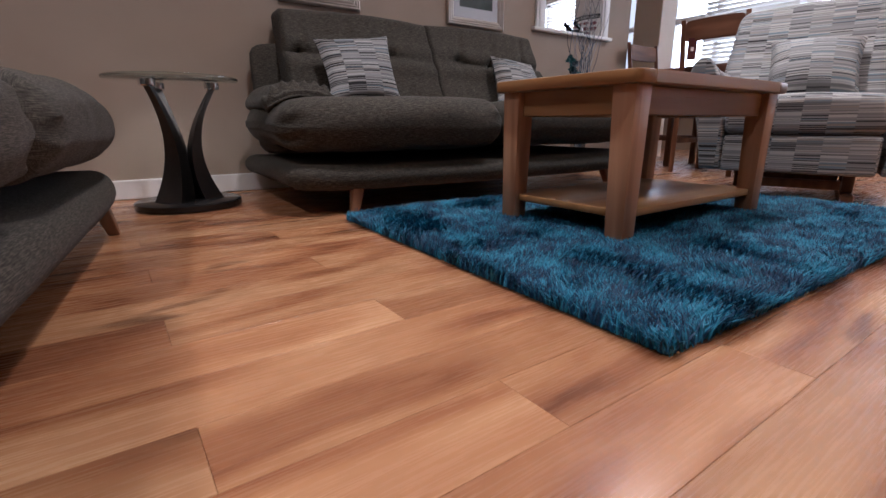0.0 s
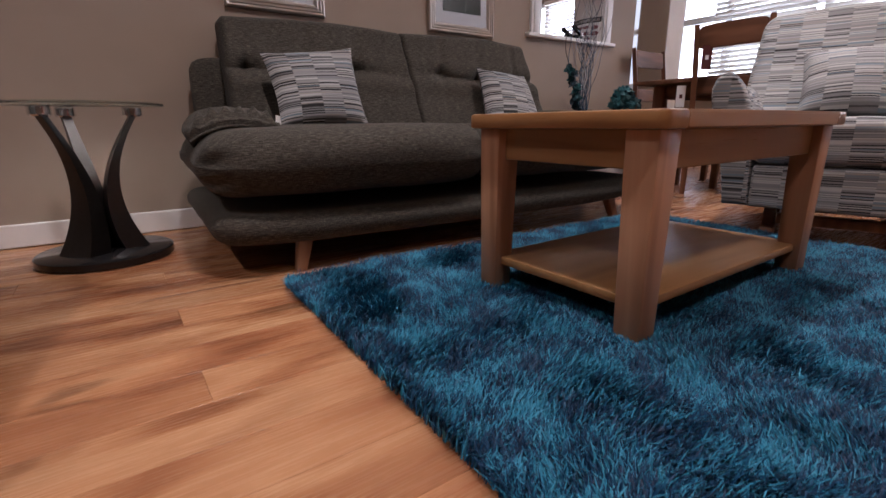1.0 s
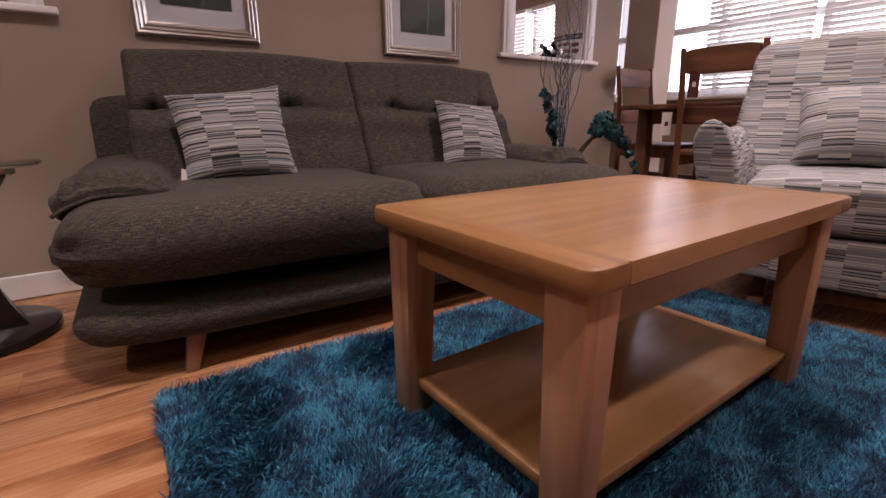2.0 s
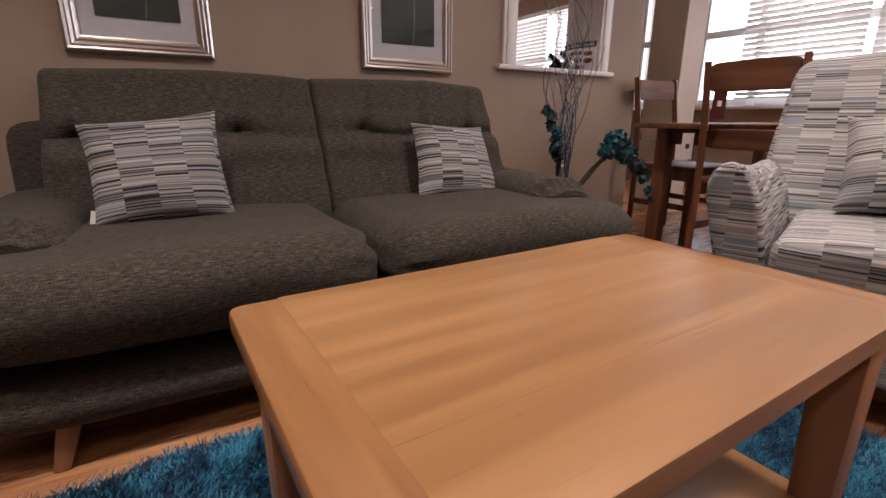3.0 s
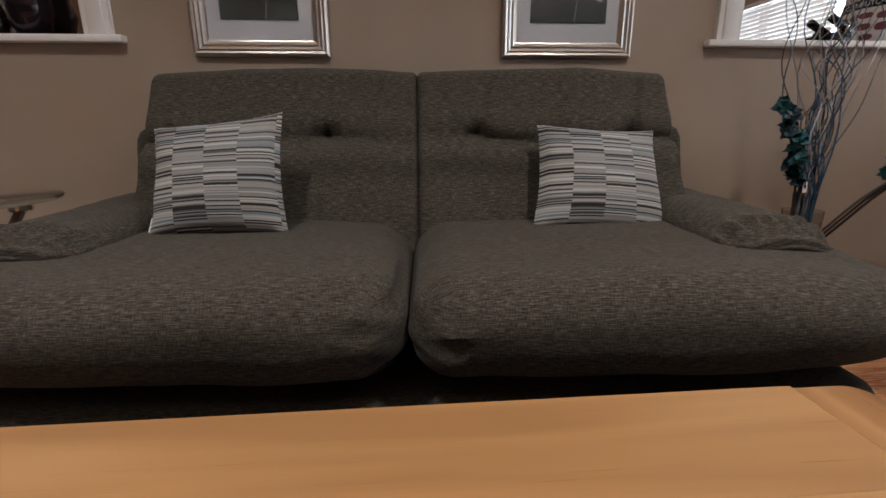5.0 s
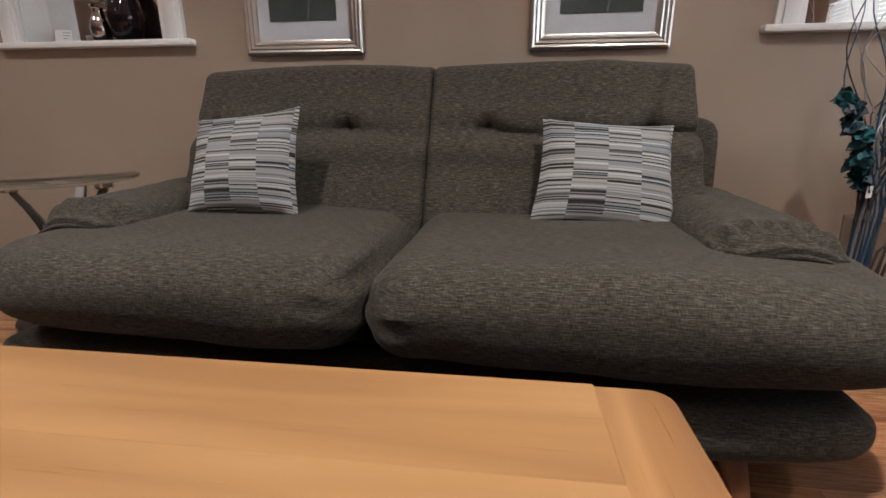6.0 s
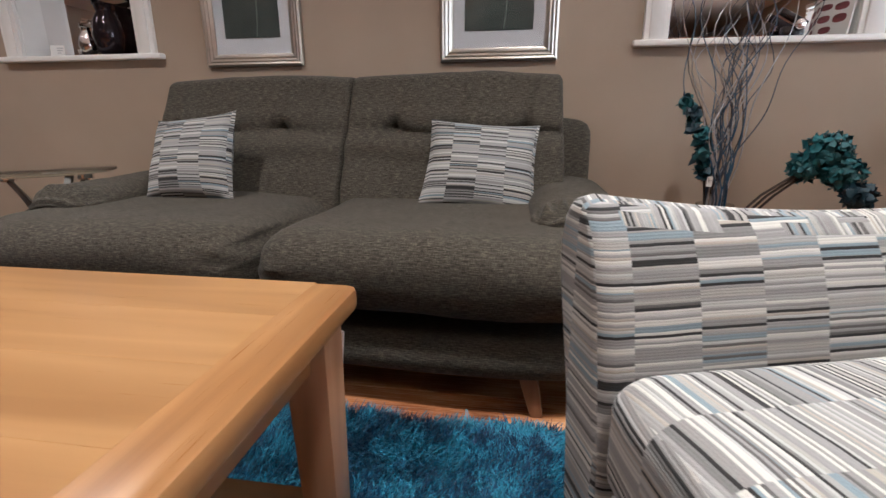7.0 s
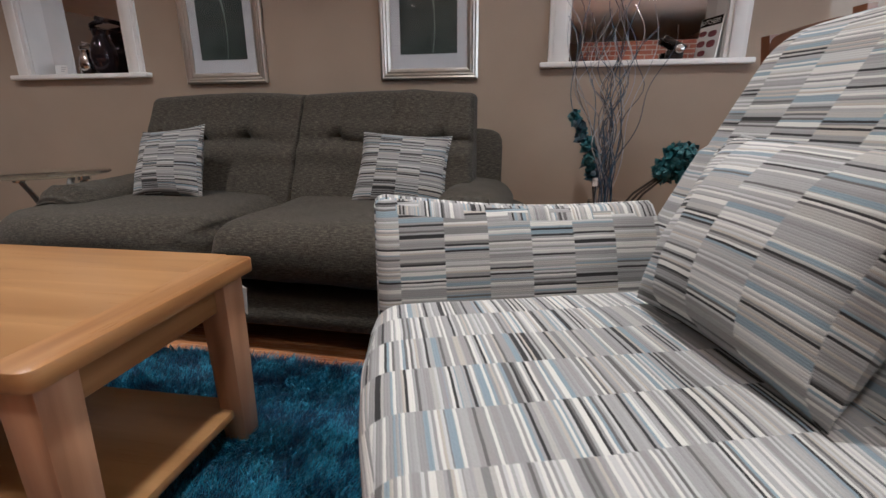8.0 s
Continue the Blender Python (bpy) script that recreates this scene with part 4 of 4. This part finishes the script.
def petals(bm, centre, r, count, size, rng, squash=1.0):
    """Cupped silk petals scattered over a ball."""
    for _ in range(count):
        d = Vector((rng.gauss(0, 1), rng.gauss(0, 1), rng.gauss(0, 1))).normalized()
        o = Vector(centre) + Vector((d.x, d.y, d.z * squash)) * r * rng.uniform(0.72, 1.05)
        u = d.cross(Vector((rng.gauss(0, 1), rng.gauss(0, 1), rng.gauss(0, 1)))).normalized()
        w = d.cross(u)
        s = size * rng.uniform(0.7, 1.25)
        tilt = d * rng.uniform(-0.4, 0.6)
        ring = [o + u * s * math.cos(t) + w * s * 0.8 * math.sin(t) + d * s * 0.35 * math.cos(2 * t) + tilt * s * math.cos(t) for t in (k * 1.0472 for k in range(6))]
        c = bm.verts.new(o - d * s * 0.25)
        vs = [bm.verts.new(p) for p in ring]
        for k in range(6):
            bm.faces.new((c, vs[k], vs[(k + 1) % 6]))
    return bm


def flowers():
    rng = random.Random(4)
    o = thing("silk_orchid", "dark teal silk orchid stem with a white tag", "flower", pose(VX, VY, 0))
    stem = [(0.02, 0.0, 0.03), (-0.02, 0.0, 0.30), (-0.055, -0.005, 0.55), (-0.10, 0.0, 0.70), (-0.15, 0.01, 0.80)]
    part("stem", tube(stem, [0.004, 0.004, 0.0035, 0.003, 0.002], 6), TWIG_MATS[1], o)
    light, dark = bmesh.new(), bmesh.new()
    for k in range(15):
        u = k / 14
        z = 0.525 + 0.25 * u
        x = -0.045 - 0.085 * u ** 1.2 + rng.uniform(-0.02, 0.02)
        petals(dark if k % 3 == 0 else light, (x, rng.uniform(-0.03, 0.01), z), 0.020, 12, 0.017, rng)
    tagged(part("blossom", light, TEAL, o), kind="stuff")
    tagged(part("shaded_blossom", dark, TEAL_DARK, o), kind="stuff")
    part("tag", box(-0.011, 0.011, -0.0006, 0.0006, -0.035, 0.0), WHITE, o, "small white paper tag", m=pose(-0.042, -0.036, 0.522, 0, 0, 20))
    h = thing("silk_hydrangea", "drooping teal silk hydrangea spray beside the sofa", "flower", pose(VX, VY, 0))
    for dx in (0.0, 0.02, -0.02):
        part("stalk", tube([(0.01 + dx, -0.02, 0.03), (0.03 + dx, -0.05, 0.33), (0.12 + dx, -0.10, 0.47), (0.23 + dx * 0.5, -0.13, 0.575)], 0.0045, 6), TWIG_MATS[1], h)
    light, dark = bmesh.new(), bmesh.new()
    for c, r, n in (((0.255, -0.13, 0.605), 0.070, 260), ((0.205, -0.12, 0.565), 0.046, 110), ((0.285, -0.18, 0.55), 0.054, 150), ((0.30, -0.24, 0.49), 0.040, 90), ((0.31, -0.28, 0.43), 0.026, 36), ((0.315, -0.31, 0.37), 0.020, 22), ((0.32, -0.33, 0.32), 0.014, 14)):
        petals(light if r > 0.045 or r < 0.03 else dark, c, r, n, 0.015, rng)
    tagged(part("blossom", light, TEAL, h), kind="stuff")
    tagged(part("shaded_blossom", dark, TEAL_DARK, h), kind="stuff")


flowers()

# ---- things in the niches ----
SMOKED = plain("smoked_mirror_glaze", (0.030, 0.022, 0.026), 0.08, 0.6, 0.2, 15, 0)
MERCURY = plain("silver_glaze", (0.55, 0.52, 0.50), 0.12, 1.0, 0.2, 60, 0)


def niche_things():
    z = SILL_Z
    for x, y, s, mat, lab in ((0.535, WALL_Y + 0.068, 1.38, SMOKED, "dark smoked glossy vase with a twisted neck on the sill"), (0.425, WALL_Y + 0.06, 0.80, MERCURY, "small silver knotted vase on the window sill")):
        v = thing("vase", lab, "vase", pose(x, y, z), "sill vases")
        part("body", lathe([(0.022 * s, 0.0), (0.040 * s, 0.02 * s), (0.050 * s, 0.065 * s), (0.043 * s, 0.11 * s), (0.026 * s, 0.14 * s), (0.030 * s, 0.16 * s), (0.036 * s, 0.165 * s), (0.024 * s, 0.168 * s)], 24), mat, v)
        knot = tube([(0.03 * s * math.cos(t * 1.3), 0.022 * s * math.sin(t * 1.3), 0.155 * s + 0.0085 * s * t) for t in [k * 0.4 for k in range(18)]], 0.009 * s, 7)
        part("twist", knot, mat, v)
    c = thing("price_card", "small white price card standing on the window sill", "card", pose(0.255, WALL_Y + 0.05, z, -8, 0, 12))
    part("card", box(-0.033, 0.033, -0.0008, 0.0008, 0, 0.058), WHITE, c)
    for k, w in enumerate((0.030, 0.026, 0.018)):
        part("print_bar", box(-0.002, -0.002 + w, -0.0013, -0.0009, 0.044 - k * 0.011, 0.0465 - k * 0.011), plain("grey_ink", (0.25, 0.24, 0.26), 0.6, 0, 0.05, 20, 0), c)
    part("print_band", box(-0.031, 0.031, -0.0014, -0.0009, 0.002, 0.008), BLACK, c)
    # sign leaning by the right reveal
    sgn = thing("shop_sign", "white print sign with black band leaning in the niche", "sign", pose(3.592, WALL_Y + 0.064, z, -6, 0, -72))
    part("board", box(-0.075, 0.075, -0.004, 0.004, 0, 0.175, 0.001, 1), WHITE, sgn)
    band = box(-0.075, 0.075, -0.0052, -0.0041, 0.140, 0.175)
    part("band", band, BLACK, sgn, "black heading band")
    red = plain("meat_red", (0.20, 0.045, 0.050), 0.5, 0, 0.5, 60, 0)
    for x, zz, w, h in ((-0.035, 0.112, 0.05, 0.022), (0.028, 0.106, 0.055, 0.026), (-0.035, 0.07, 0.052, 0.026), (0.03, 0.065, 0.055, 0.03), (-0.02, 0.03, 0.05, 0.024)):
        part("printed_cut", pad(w, 0.0012, h, 2.6, 6), red, sgn, m=pose(x, -0.0048, zz))
    txt = bpy.data.curves.new("lettering", "FONT")
    txt.body, txt.size, txt.align_x = "BUTCHERS", 0.026, "CENTER"
    lt = new("lettering", txt)
    me = bpy.data.meshes.new_from_object(lt)
    bpy.data.objects.remove(lt)
    me.materials.append(WHITE)
    ob = new("lettering", me)
    ob.parent = sgn
    ob.matrix_basis = pose(0.0, -0.0056, 0.148, 90, 0, 0)
    # small black ornament with a pale disc
    f = thing("ornament", "black angular metal ornament on the window sill", "ornament", pose(3.47, WALL_Y + 0.075, z))
    part("block", box(-0.035, 0.035, -0.02, 0.02, 0, 0.045, 0.004), BLACK, f)
    part("wing", box(-0.055, 0.05, -0.012, 0.012, -0.012, 0.012, 0.003), BLACK, f, m=pose(0.0, 0, 0.075, 0, 28, 0))
    part("disc", lathe([(0.016, -0.004), (0.019, -0.002), (0.019, 0.002), (0.016, 0.004)], 20), CHROME, f, "bright round disc", m=pose(0.015, -0.026, 0.05, 90, 0, 0))


niche_things()
# paper label tucked behind the scatter cushion
lb = part("care_label", box(-0.012, 0.012, -0.0006, 0.0006, -0.02, 0.02), WHITE, None, m=pose(1.122, 2.362, 0.462, -20, 12, 0))
tagged(lb, "white care label hanging from the striped cushion", "label")
# hang tags on the dining set
MAROON = plain("maroon_card", (0.085, 0.018, 0.016), 0.5, 0, 0.1, 30, 0)
for x, y, zz, mat, lab in ((3.47, 2.00, 0.80, MAROON, "maroon price tag hanging on the dining chair"), (3.60, 2.20, 0.600, WHITE, "white price tag hanging from the dining table")):
    t = thing("price_tag", lab, "tag", pose(x, y, zz, 0, 0, -30))
    part("card", box(-0.03, 0.03, -0.001, 0.001, -0.065, 0.065, 0), mat, t)
    part("emblem", box(-0.010, 0.010, -0.0018, -0.0012, -0.012, 0.012), (WHITE, MAROON)[mat is WHITE], t)

# ---- floor boards, last ----


def floor_boards():
    rows0, rows1 = int(math.floor((Y0 - 1.43) / ROW)), int(math.ceil((Y1 - 1.43) / ROW))
    cache = {}
    rest = bmesh.new()
    offs = (0.66, 0.26, 1.06)
    near = 0
    for r in range(rows0, rows1):
        ya = 1.43 - ROW + r * ROW
        x = offs[r % 3] + 0.05 * math.sin(r * 2.1) - 6 * LEN
        while x < X1:
            a, b = max(x, X0 - 0.05), min(x + LEN, X1 + 0.05)
            x += LEN
            if b - a < 0.02:
                continue
            if -0.9 < (a + b) / 2 < 5.6 and 0.0 < ya < 3.1:
                key = round(b - a, 3)
                if key not in cache:
                    bm = box(0, b - a - 0.0003, 0, ROW - 0.0003, -0.010, 0, 0.0006, 1)
                    bm.normal_update()
                    me = bpy.data.meshes.new("plank")
                    bm.to_mesh(me)
                    bm.free()
                    me.materials.append(LAMINATE)
                    cache[key] = me
                ob = new("plank", cache[key])
                ob.parent, ob.location = floor, (a, ya, 0)
                near += 1
            else:
                box(a, b - 0.0006, ya, ya + ROW - 0.0007, -0.010, 0, bm=rest)
    tagged(part("planks", rest, LAMINATE, floor, smooth=False), kind="stuff")


floor_boards()
